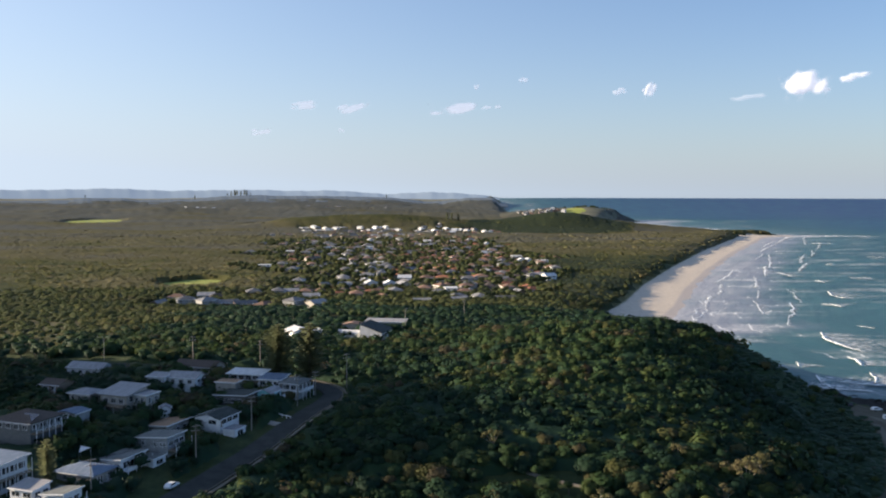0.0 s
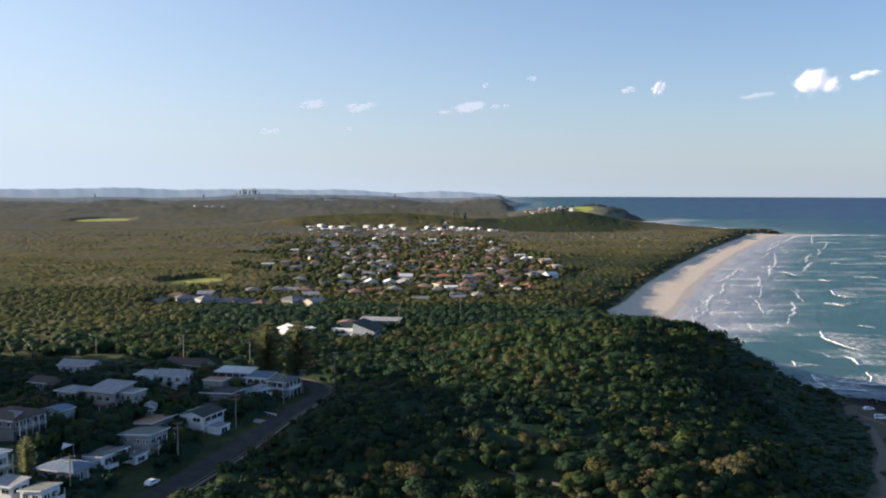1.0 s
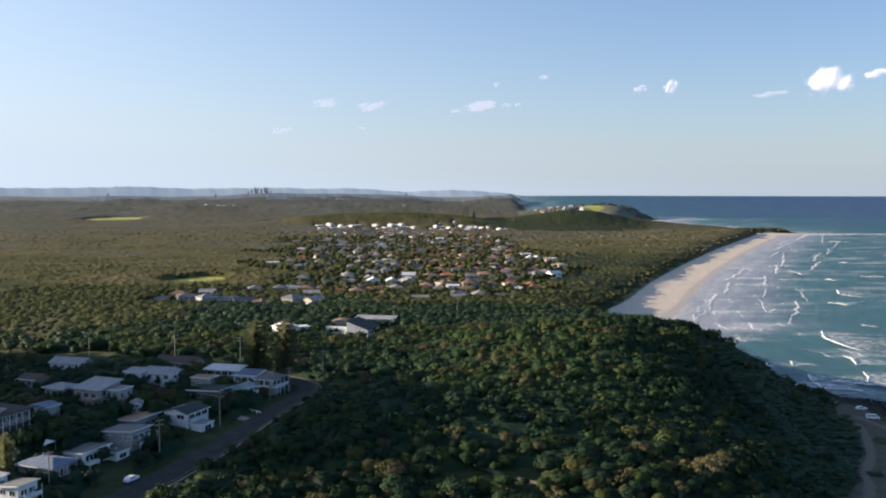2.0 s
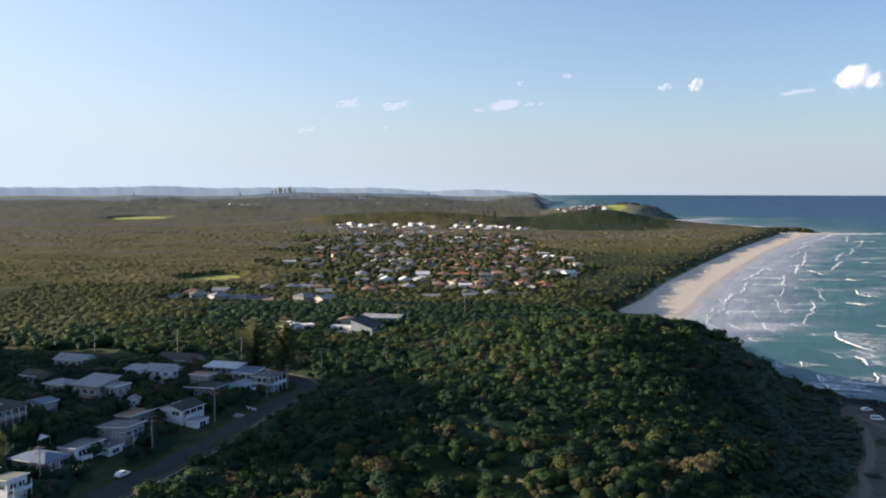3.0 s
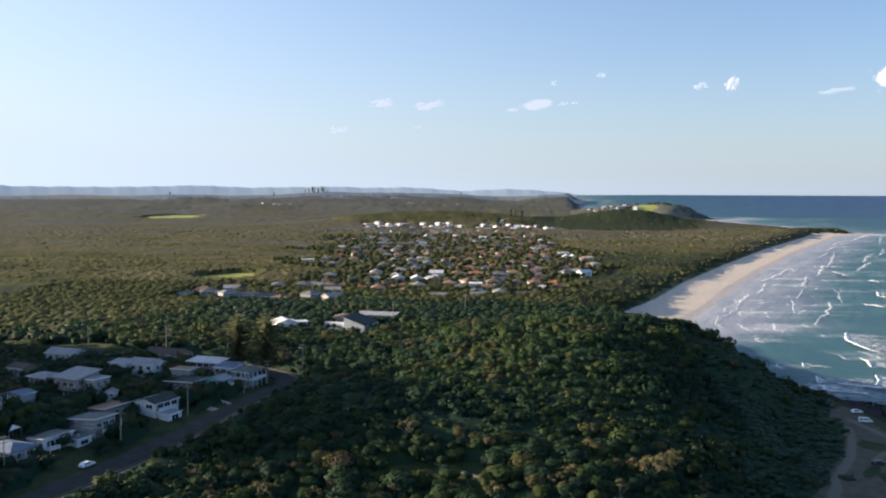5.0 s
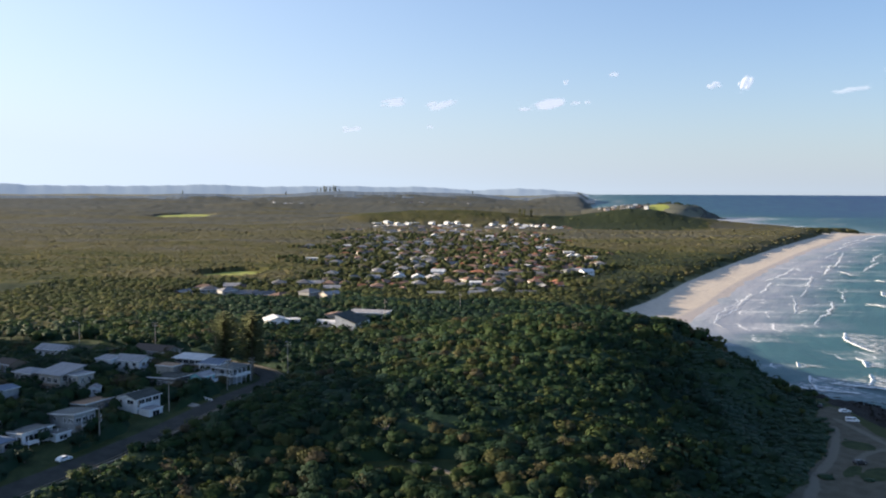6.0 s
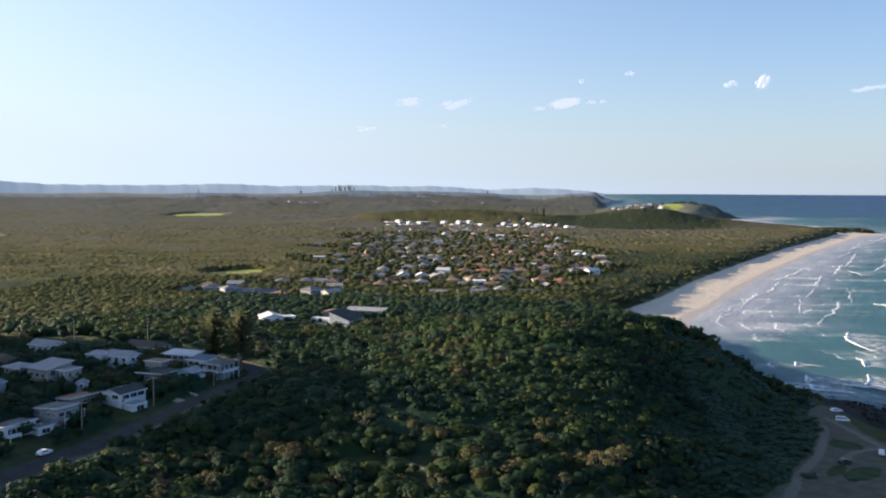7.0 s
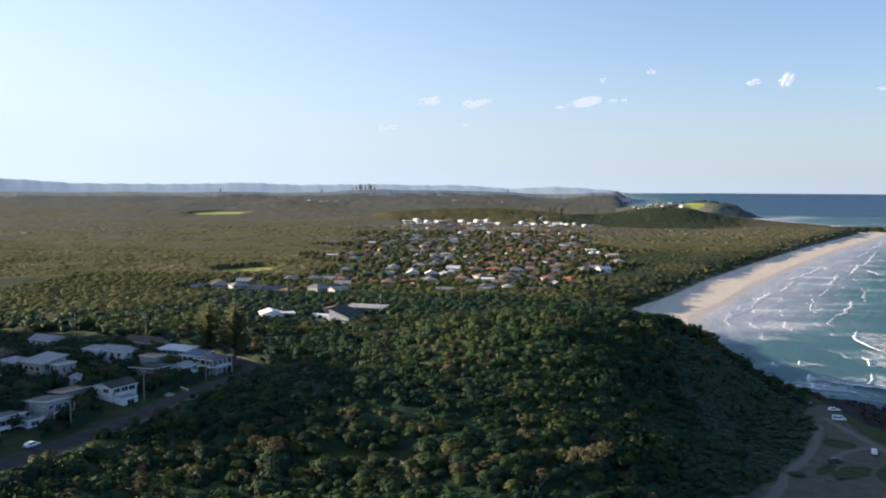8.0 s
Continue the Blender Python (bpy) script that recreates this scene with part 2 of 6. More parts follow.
def sea_material():
    n = Nodes("sea_water")
    off, al = n.attr("off"), n.attr("along")
    v = n.add("ShaderNodeCombineXYZ", X=off, Y=al).outputs[0]

    def at(sx, sy):
        m = n.add("ShaderNodeMapping", Vector=v)
        m.inputs["Scale"].default_value = (sx, sy, 1)
        return m.outputs[0]
    warp = n.math("MULTIPLY", n.math("SUBTRACT", n.noise(1.0, 4, at(0.012, 0.01)), 0.5), 110.0)
    warp2 = n.math("MULTIPLY", n.math("SUBTRACT", n.noise(1.0, 4, at(0.06, 0.04)), 0.5), 22.0)
    o = n.math("ADD", n.math("ADD", off, warp), warp2)
    o = n.math("ADD", o, n.math("MULTIPLY", n.math("ADD", n.step(al, 640.0, 520.0), n.step(al, 2900.0, 3000.0)), 105.0))
    o = n.math("SUBTRACT", o, n.math("MULTIPLY", n.math("MULTIPLY", n.step(al, 2150.0, 2300.0), n.step(al, 2950.0, 2850.0)), 70.0))
    deep = n.ramp(n.math("DIVIDE", o, 1400.0), (0.0, (0.22, 0.235, 0.28)), (0.036, (0.19, 0.215, 0.26)), (0.07, (0.045, 0.108, 0.125)),
                  (0.2, (0.018, 0.066, 0.082)), (0.45, (0.015, 0.05, 0.1)), (1.0, (0.02, 0.042, 0.11)))
    patch = n.step(n.noise(1.0, 5, at(0.02, 0.006)), 0.42, 0.66)
    water = n.mix(n.math("MULTIPLY", patch, 0.5), deep, n.mix(0.5, deep, (0.06, 0.16, 0.17)))
    # spent foam drifting in long streaks behind the breakers
    streak = n.step(n.noise(1.0, 6, at(0.011, 0.022), 0.6), 0.5, 0.7)
    lace = n.step(n.noise(1.0, 5, at(0.25, 0.25), 0.65), 0.4, 0.62)
    zone = n.math("MULTIPLY", n.step(o, 420.0, 160.0), n.math("ADD", n.math("MULTIPLY", lace, 0.7), 0.26))
    foam = n.math("MULTIPLY", streak, zone)
    # the wash on the sand: a broad thin sheet with lacy edges
    swash = n.math("MULTIPLY", n.step(o, 62.0, 12.0), n.math("ADD", n.math("MULTIPLY", lace, 0.16), 0.12))
    swash = n.math("MULTIPLY", swash, n.math("ADD", n.math("MULTIPLY", n.step(al, 470.0, 640.0), 0.6), 0.4))
    # the thin bright lips of sheets of wash that run up the sand one behind the other
    reach = n.math("ADD", off, n.math("MULTIPLY", n.math("SUBTRACT", n.noise(1.0, 6, at(0.004, 0.011), 0.62), 0.5), 62.0))
    lip = n.math("ABSOLUTE", n.math("SUBTRACT", n.math("FRACT", n.math("DIVIDE", reach, 23.0)), 0.5))
    lip = n.math("MULTIPLY", n.step(lip, 0.045, 0.012), n.step(n.noise(1.0, 4, at(0.012, 0.022)), 0.52, 0.6))
    lip = n.math("MULTIPLY", lip, n.math("MULTIPLY", n.step(off, 6.0, 12.0), n.step(off, 135.0, 70.0)))
    foam = n.math("MAXIMUM", n.math("MAXIMUM", n.math("MULTIPLY", foam, 0.75), swash), lip)
    caps = n.math("MULTIPLY", n.step(n.noise(1.0, 4, at(0.05, 0.03), 0.6), 0.72, 0.77), n.step(off, 900.0, 200.0))
    foam = n.math("MAXIMUM", foam, n.math("MULTIPLY", caps, 0.4), clamp=True)
    col = n.mix(foam, water, (0.66, 0.68, 0.7))
    swell = n.noise(1.0, 4, at(0.06, 0.012))
    chop = n.noise(1.0, 5, at(0.35, 0.2))
    n.bump(n.math("ADD", n.math("MULTIPLY", swell, 3.0), n.math("MULTIPLY", chop, 0.6)), 0.45, 0.8)
    return n.done(col, n.math("ADD", n.math("MULTIPLY", foam, 0.55), 0.42), 0.0, 0.07)


m_ground, m_sea = ground_material(), sea_material()


def foam_material():
    """White water: solid on the crest, breaking up into lace towards its edges."""
    n = Nodes("sea_foam")
    fine = n.noise(0.9, 5, None, 0.65)
    n.bump(fine, 0.8, 0.4)
    n.done(n.mix(fine, (0.7, 0.74, 0.76), (0.86, 0.88, 0.88)), 0.9, 0.0, 0.1)
    tr = n.t.nodes.new("ShaderNodeBsdfTransparent")
    lace = n.math("ADD", n.math("MULTIPLY", n.noise(1.0, 5, n.coords((0.22, 0.5, 0.3)), 0.65), 0.75), n.math("MULTIPLY", fine, 0.25))
    keep = n.step(n.math("ADD", n.attr("solid"), n.math("MULTIPLY", n.math("SUBTRACT", lace, 0.5), 2.2)), 0.35, 0.8)
    mx = n.add("ShaderNodeMixShader", Fac=n.math("MULTIPLY", keep, n.math("ADD", n.math("MULTIPLY", n.attr("solid"), 0.6), 0.4, clamp=True)))
    n.t.links.new(tr.outputs[0], mx.inputs[1]), n.t.links.new(n.b.outputs[0], mx.inputs[2]), n.t.links.new(mx.outputs[0], n.out.inputs[0])
    return n.m


def cloud_material():
    n = Nodes("cloud")
    n.done(n.mix(n.noise(0.011, 4), (0.42, 0.42, 0.43), (0.66, 0.65, 0.64)), 1.0, 0.0, 0.0)
    # an added faint glow stands in for sunlight scattered in the cloud
    n.put(n.b, "Emission Color", (1.0, 0.97, 0.94)), n.put(n.b, "Emission Strength", 0.3)
    tr = n.t.nodes.new("ShaderNodeBsdfTransparent")
    soft = n.math("ADD", n.attr("body"), n.math("MULTIPLY", n.math("SUBTRACT", n.noise(0.02, 6, None, 0.62), 0.5), 1.7))
    mx = n.add("ShaderNodeMixShader", Fac=n.math("MULTIPLY", n.step(soft, 0.08, 1.0), n.attr("dense")))
    n.t.links.new(tr.outputs[0], mx.inputs[1]), n.t.links.new(n.b.outputs[0], mx.inputs[2]), n.t.links.new(mx.outputs[0], n.out.inputs[0])
    return n.m


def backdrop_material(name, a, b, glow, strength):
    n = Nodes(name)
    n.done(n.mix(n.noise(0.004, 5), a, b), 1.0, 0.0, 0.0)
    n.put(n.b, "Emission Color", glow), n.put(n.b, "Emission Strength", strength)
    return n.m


m_foam, m_cloud = foam_material(), cloud_material()
# haze put into both as blue-grey colour and a faint glow
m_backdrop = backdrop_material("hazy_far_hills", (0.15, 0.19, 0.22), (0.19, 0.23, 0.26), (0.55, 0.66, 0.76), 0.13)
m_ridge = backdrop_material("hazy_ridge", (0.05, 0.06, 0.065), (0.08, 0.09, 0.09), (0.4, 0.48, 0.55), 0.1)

# ---- the lie of the land ----
COAST_Y = [-4900, -300, 250, 330, 380, 405, 420, 436, 500, 600, 655, 743, 874, 1098, 1408, 1959, 1992, 2020, 2050, 2100, 2200, 2400, 2700, 2880, 2960, 3100, 3300, 4900]
COAST_X = [260, 240, 228, 224, 220, 212, 190, 177, 170, 165, 166, 202, 246, 333, 462, 711, 790, 815, 760, 690, 640, 560, 520, 645, 640, 400, 250, 300]
fine_y = np.arange(-4900, 4901, 4.0)
kernel = np.exp(-np.linspace(-2, 2, 15) ** 2)
fine_x = np.interp(fine_y, COAST_Y, COAST_X)
fine_x[8:-8] = np.convolve(fine_x, kernel / kernel.sum(), "same")[8:-8]
# swells of the ground: x, y, half width across and along, height
SWELLS = [
    (-120, 255, 35, 40, 4.4), (-62, 270, 25, 45, 0.4), (-230, 800, 200, 150, 4.6), (-110, 300, 90, 100, 9.3), (-60, 420, 90, 90, 6.3),
    (-200, 460, 120, 120, 9.1), (-80, 230, 50, 45, -4.4), (-120, 200, 60, 60, 5.8), (20, 510, 80, 80, 7.3), (-80, 690, 120, 120, 0.9),
    # a hill added out of view to cast shade over the street
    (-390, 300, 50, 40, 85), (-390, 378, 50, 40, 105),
]
# the headland's rounded back: x, y and height of swells that are all 34 m wide
HEADLAND = [
    (0, 230, -6.2), (90, 230, 5.5), (130, 230, -7.6), (0, 270, 8.9), (45, 270, 3.5), (90, 270, 1.0), (130, 270, -2.2), (0, 310, 1.9), (45, 310, 2.2),
    (90, 310, 6.4), (130, 310, 3.3), (45, 350, 6.9), (90, 350, 10.5), (130, 350, -5.4), (0, 395, 1.0), (45, 395, 5.6), (90, 395, 10.0),
    (130, 395, -1.0), (165, 395, 24.4), (0, 440, 1.2), (90, 440, 6.0), (130, 440, 7.2), (165, 440, -5.7),
]
# ridges across the view: distance and half depth, then height over the plain by bearing in degrees
RIDGES = [
    (2115, 78, [-16, -12.4, -10.9, -8, -4.3, -1.9, 0, 2.1, 4.2, 6, 7.8, 9.5, 12.2, 15], [0, 13, 21, 28, 29, 27, 21, 19, 29, 36, 34, 22, 8, 0]),
    (2950, 95, [3, 4, 5.7, 7, 8.5, 9.2, 10.2, 10.9, 11.4], [2, 14, 27, 34, 38, 34, 25, 15, 0]),
    (3350, 160, [-27, -24, -21, -18, -14, -9, -4, 0], [0, 10, 5, 15, 8, 17, 11, 0]),
    (4200, 190, [-34, -30, -26, -23.2, -22.4, -20.3, -19.4, -16, -14.4, -13, -9.4, -7.2, -4.2, -3.4, -1.8, -0.7, 0, 1.1, 2.65, 2.95, 3.3, 3.7], [5, 1, 2, 7, 14, 15, 7, 11, 20, 26, 25, 22, 20, 15, 2, 2, 9, 22, 22, 8, -10, -20]),
]


def coast(y):
    return np.interp(y, fine_y, fine_x)


def inland(x, y):
    """Metres from the shore, landward."""
    s = (coast(y + 6) - coast(y - 6)) / 12
    return (coast(y) - x) / np.sqrt(1 + s * s)


def ease(v, a, b):
    k = np.clip((v - a) / (b - a), 0, 1)
    return k * k * (3 - 2 * k)


def bowl(x, y):
    """The far plain and sea rise a little, so that their edge stands at the true horizon."""
    return 69 * np.clip((np.hypot(x - 40, y) - 2200) / 2700, 0, 1) ** 2


def wobble(x, y, size, seed=0.0):
    """A cheap smooth unevenness, about -1 to 1."""
    a, b = x / size, y / size
    return (np.sin(a * 1.7 + b * 0.9 + seed) + np.sin(b * 2.1 - a * 0.8 + seed * 2.3) + np.sin(a * 0.6 + b * 3.1 + 1.3 + seed)) / 3


LOT = [(118, 250), (132, 263), (143, 277), (147, 292), (158, 311), (167, 336), (172, 352), (171, 364), (176, 380), (183, 387), (188, 379), (186, 366), (185, 355), (185.5, 342), (188, 330), (192, 317), (225, 296), (225, 240), (118, 236)]


def inside_plan(x, y, outline, soft):
    """1 well inside a closed plan outline, 0 outside, easing over the soft metres."""
    inside, best = np.zeros(np.shape(x), bool), np.full(np.shape(x), 1e9)
    for (ax, ay), (bx, by) in zip(outline, outline[1:] + outline[:1]):
        k = np.clip(((x - ax) * (bx - ax) + (y - ay) * (by - ay)) / ((bx - ax) ** 2 + (by - ay) ** 2), 0, 1)
        best = np.minimum(best, np.hypot(x - ax - k * (bx - ax), y - ay - k * (by - ay)))
        if ay != by:
            inside ^= ((ay > y) != (by > y)) & (x < (bx - ax) * (y - ay) / (by - ay) + ax)
    return ease(np.where(inside, best, -best), -soft, soft)


def height(x, y):
    x, y = np.asarray(x, float), np.asarray(y, float)
    z = 8 + wobble(x, y, 60) * 0.8
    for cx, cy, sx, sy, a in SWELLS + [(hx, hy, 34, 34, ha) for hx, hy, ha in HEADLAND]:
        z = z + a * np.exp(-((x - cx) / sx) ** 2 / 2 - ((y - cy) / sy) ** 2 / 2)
    away, bearing = np.hypot(x - 40, y), np.degrees(np.arctan2(x - 40, y))
    for r, deep, at, tops in RIDGES:
        z = z + np.interp(bearing, at, tops, 0, 0) * np.exp(-((away - r) / deep) ** 2 / 2)
    z = z + ease(away, 1700, 2600) * (wobble(x, y, 150, 1) * 2.2 + wobble(x, y, 420, 2) * 3)
    d = inland(x, y)
    near = ease(y, 640, 560) * ease(y, 395, 425)
    beach = np.clip(d, -60, 55) * 0.065
    z = beach + (z - 3.6) * ease(d, 40 - 36 * near, 92 - 42 * near) * ease(y, 3300, 2700) + (z - 3.6) * ease(d, 4, 40) * ease(y, 2700, 3300)
    park = ease(np.hypot((x - 178) / 44, (y - 318) / 62), 1.25, 0.8)
    z = z * (1 - park * 0.85) + 4.0 * park * 0.85
    level = (x > 95) & (x < 245) & (y > 215) & (y < 410)
    if level.any():
        k = np.where(level, inside_plan(x, y, LOT, 9.0), 0)
        z = z * (1 - k) + 4.0 * k
    return z + bowl(x, y)


ROAD = [(-95, 120), (-84, 170), (-74, 210), (-63, 241), (-55, 261), (-46, 290), (-40.5, 310), (-40, 321), (-45, 331), (-57, 338), (-80, 345), (-115, 352), (-170, 366), (-260, 385)]


def spline(points, step):
    """A smooth line through plan points, sampled about every step metres."""
    p = np.array([points[0], *points, points[-1]], float)
    out = []
    for i in range(1, len(p) - 2):
        n = max(2, int(np.hypot(*(p[i + 1] - p[i])) / step))
        for k in np.arange(n) / n:
            out.append(0.5 * (2 * p[i] + (p[i + 1] - p[i - 1]) * k + (2 * p[i - 1] - 5 * p[i] + 4 * p[i + 1] - p[i + 2]) * k ** 2 + (3 * p[i] - p[i - 1] - 3 * p[i + 1] + p[i + 2]) * k ** 3))
    return np.array(out + [p[-1]])


road_line = spline(ROAD, 4)
RUTS = [spline([(138, 262), (144, 275), (146.5, 284), (151, 292.5), (160, 310), (168.5, 333), (173, 350)], 2), spline([(215, 250), (196, 288), (187, 318), (182, 342), (178, 362)], 2), spline([(166, 304), (171, 312.5), (178, 319), (186, 322)], 2)]
drive_line = spline([(-38, 327), (-22, 348), (-20, 400), (-14, 450), (0, 520)], 6)


def near_line(x, y, line):
    """Metres to the nearest sample of a plan line."""
    best = np.full(np.shape(x), 1e9)
    for a, b in line:
        best = np.minimum(best, np.hypot(x - a, y - b))
    return best


def blob(x, y, cx, cy, rx, ry, turn=0.0, soft=0.25):
    """1 inside an oval patch of the plan, 0 outside."""
    c, s = math.cos(radians(turn)), math.sin(radians(turn))
    u, v = (x - cx) * c + (y - cy) * s, -(x - cx) * s + (y - cy) * c
    return ease(np.hypot(u / rx, v / ry) + wobble(x, y, (rx + ry) / 5) * 0.08, 1 + soft, 1 - soft)


PARK_GRASS = [(173.5, 325, 5.5, 6, 20), (169, 292.5, 9.5, 4.4, 49), (161.5, 294.5, 7.5, 2.3, 57), (151, 287, 2.2, 3, 30), (180, 294, 10, 3.2, 66)]
FIELDS = [(-985, 2500, 74, 150), (-610, 1655, 42, 16), (-545, 1320, 34, 11), (-226, 800, 30, 46), (425, 2868, 36, 44), (372, 2812, 34, 16), (-1560, 3860, 90, 60), (-1250, 3300, 60, 25)]
LAWNS = [(283, 1088, 10, 48), (38, 233, 15, 3), (27, 242, 19, 6), (-158, 372, 40, 9), (-52, 500, 26, 14), (-100, 520, 14, 8), (-46, 308, 6, 16), (-62, 262, 4, 26), (-78, 232, 4, 16)]


def cover(x, y):
    """How the ground is covered at plan points, each 0 to 1; far is painted haze."""
    d = inland(x, y)
    sand = ease(d, -70, -20) * ease(d, 56, 40) * ease(y, 560, 640) * ease(y, 2300, 2100)
    dirt = inside_plan(x, y, LOT, 1.6)
    grass = np.zeros_like(x)
    for cx, cy, rx, ry, tn in PARK_GRASS:
        grass = np.maximum(grass, blob(x, y, cx, cy, rx, ry, tn))
    dirt = dirt * (1 - grass)
    for cx, cy, rx, ry in LAWNS:
        grass = np.maximum(grass, blob(x, y, cx, cy, rx, ry))
    field = np.zeros_like(x)
    for cx, cy, rx, ry in FIELDS:
        field = np.maximum(field, blob(x, y, cx, cy, rx, ry))
    rock = ease(d, -25, -5) * ease(d, 9, 5) * ease(y, 440, 420) * ease(y, 300, 345)
    rock = np.maximum(rock, blob(x, y, 204, 374, 16, 46, 8))
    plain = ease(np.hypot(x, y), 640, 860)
    # share of painted haze, growing with distance
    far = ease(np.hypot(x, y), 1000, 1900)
    wet = ease(d, 13, 4)
    worn = np.zeros_like(x)
    for line in RUTS:
        worn = np.maximum(worn, ease(near_line(x, y, line), 2.6, 0.8) * dirt)
    return dict(worn=worn, sand=sand, dirt=dirt, grass=grass, field=field, rock=rock * (1 - sand), plain=plain, far=far, wet=wet)


# ---- building blocks ----
def mesh_of(name, verts, faces, mats, mat_index=None, attrs=None, smooth=False):
    """A mesh from arrays: faces all with the same number of corners."""
    me = bpy.data.meshes.new(name)
    k = faces.shape[1]
    me.vertices.add(len(verts)), me.loops.add(faces.size), me.polygons.add(len(faces))
    me.vertices.foreach_set("co", np.asarray(verts, np.float32).ravel())
    me.loops.foreach_set("vertex_index", faces.astype(np.int32).ravel())
    me.polygons.foreach_set("loop_start", np.arange(0, faces.size, k, dtype=np.int32))
    me.polygons.foreach_set("loop_total", np.full(len(faces), k, np.int32))
    if mat_index is not None:
        me.polygons.foreach_set("material_index", np.asarray(mat_index, np.int32))
    me.polygons.foreach_set("use_smooth", np.full(len(faces), smooth, bool))
    for key, values in (attrs or {}).items():
        values = np.asarray(values, np.float32)
        if key == "outward":
            me.attributes.new(key, "FLOAT_VECTOR", "POINT").data.foreach_set("vector", values.ravel())
        else:
            me.attributes.new(key, "FLOAT", "POINT").data.foreach_set("value", values.ravel())
    for m in mats:
        me.materials.append(m)
    me.update(calc_edges=True)
    return me


def grid_faces(nu, nv):
    i = np.arange((nu - 1) * (nv - 1))
    a = i // (nv - 1) * nv + i % (nv - 1)
    return np.stack([a, a + nv, a + nv + 1, a + 1], 1)


def part(name, bm, material, parent, label=""):
    """One mesh object from bm, under a thing or a part."""
    me = bpy.data.meshes.new(name)
    bm.to_mesh(me), bm.free()
    me.materials.append(material)
    ob = new(name, me)
    ob.parent = parent
    if label:
        tagged(ob, label)
    return ob


def box(bm, x0, x1, y0, y1, z0, z1, m=None):
    """Adds a box to bm."""
    v = [bm.verts.new((m @ Vector(c)) if m else c) for c in ((x0, y0, z0), (x1, y0, z0), (x1, y1, z0), (x0, y1, z0), (x0, y0, z1), (x1, y0, z1), (x1, y1, z1), (x0, y1, z1))]
    for f in ((0, 3, 2, 1), (4, 5, 6, 7), (0, 1, 5, 4), (1, 2, 6, 5), (2, 3, 7, 6), (3, 0, 4, 7)):
        bm.faces.new([v[i] for i in f])
    return bm


def boxes(*specs):
    bm = bmesh.new()
    for s in specs:
        box(bm, *s)
    return bm


def prism(bm, outline, z0, z1):
    """Adds an upright prism over a plan outline."""
    lo, hi = [bm.verts.new((x, y, z0)) for x, y in outline], [bm.verts.new((x, y, z1)) for x, y in outline]
    bm.faces.new(lo[::-1]), bm.faces.new(hi)
    for i in range(len(lo)):
        j = (i + 1) % len(lo)
        bm.faces.new((lo[i], lo[j], hi[j], hi[i]))
    return bm


def tube(bm, a, b, r0, r1, sides=8):
    """Adds a tapered round bar from a to b."""
    a, b = Vector(a), Vector(b)
    q = (b - a).to_track_quat("Z", "Y")
    rings = [[bm.verts.new(p + q @ Vector((r * math.cos(t), r * math.sin(t), 0))) for t in np.arange(sides) * math.tau / sides] for p, r in ((a, r0), (b, r1))]
    bm.faces.new(rings[0][::-1]), bm.faces.new(rings[1])
    for i in range(sides):
        j = (i + 1) % sides
        bm.faces.new((rings[0][i], rings[0][j], rings[1][j], rings[1][i]))
    return bm


# ---- ground, sea, road ----
def make_ground():
    ang = np.radians(np.concatenate([np.linspace(-180, -52, 60, False), np.linspace(-52, 44, 420, False), np.linspace(44, 180, 50)]))
    rad = np.concatenate([[0.5, 20, 40], np.linspace(60, 190, 20, False), np.linspace(190, 390, 90, False), 390 * (4900 / 390) ** (np.arange(190) / 189)])
    A, Rr = np.meshgrid(ang, rad, indexing="ij")
    x, y = 40 + np.sin(A) * Rr, 60 + np.cos(A) * Rr
    z = height(x, y)
    c = cover(x, y)
    z = z + c["rock"] * (wobble(x, y, 1.7) * 0.9 + wobble(x, y, 5) * 0.8)
    f = grid_faces(len(ang), len(rad))[:, ::-1]
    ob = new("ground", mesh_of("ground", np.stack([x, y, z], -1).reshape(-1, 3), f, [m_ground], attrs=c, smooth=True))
    tagged(ob, "dark scrubby coastal land with sand and grass patches", "ground", kind="structure")


def make_sea():
    ys = np.concatenate([np.linspace(-4850, 150, 40, False), np.linspace(150, 1100, 260, False), np.linspace(1100, 2600, 160, False), np.linspace(2600, 4850, 70)])
    off = np.concatenate([np.linspace(-30, 260, 100, False), 260 * (5000 / 260) ** (np.arange(90) / 89)])
    Y, O = np.meshgrid(ys, off, indexing="ij")
    x = coast(Y) + O
    far = ease(O, 500, 100)
    z = bowl(x, Y) + 0.25 * far * wobble(O * 1.0, Y * 0.35, 9) + 0.35 * far * ease(O, 20, 80) * wobble(O, Y * 0.3, 17, 2)
    ob = new("sea", mesh_of("sea", np.stack([x, Y, z], -1).reshape(-1, 3), grid_faces(len(ys), len(off))[:, ::-1], [m_sea], attrs=dict(off=O, along=Y), smooth=True))
    tagged(ob, "teal surf sea with white foam streaks", "sea", kind="structure")


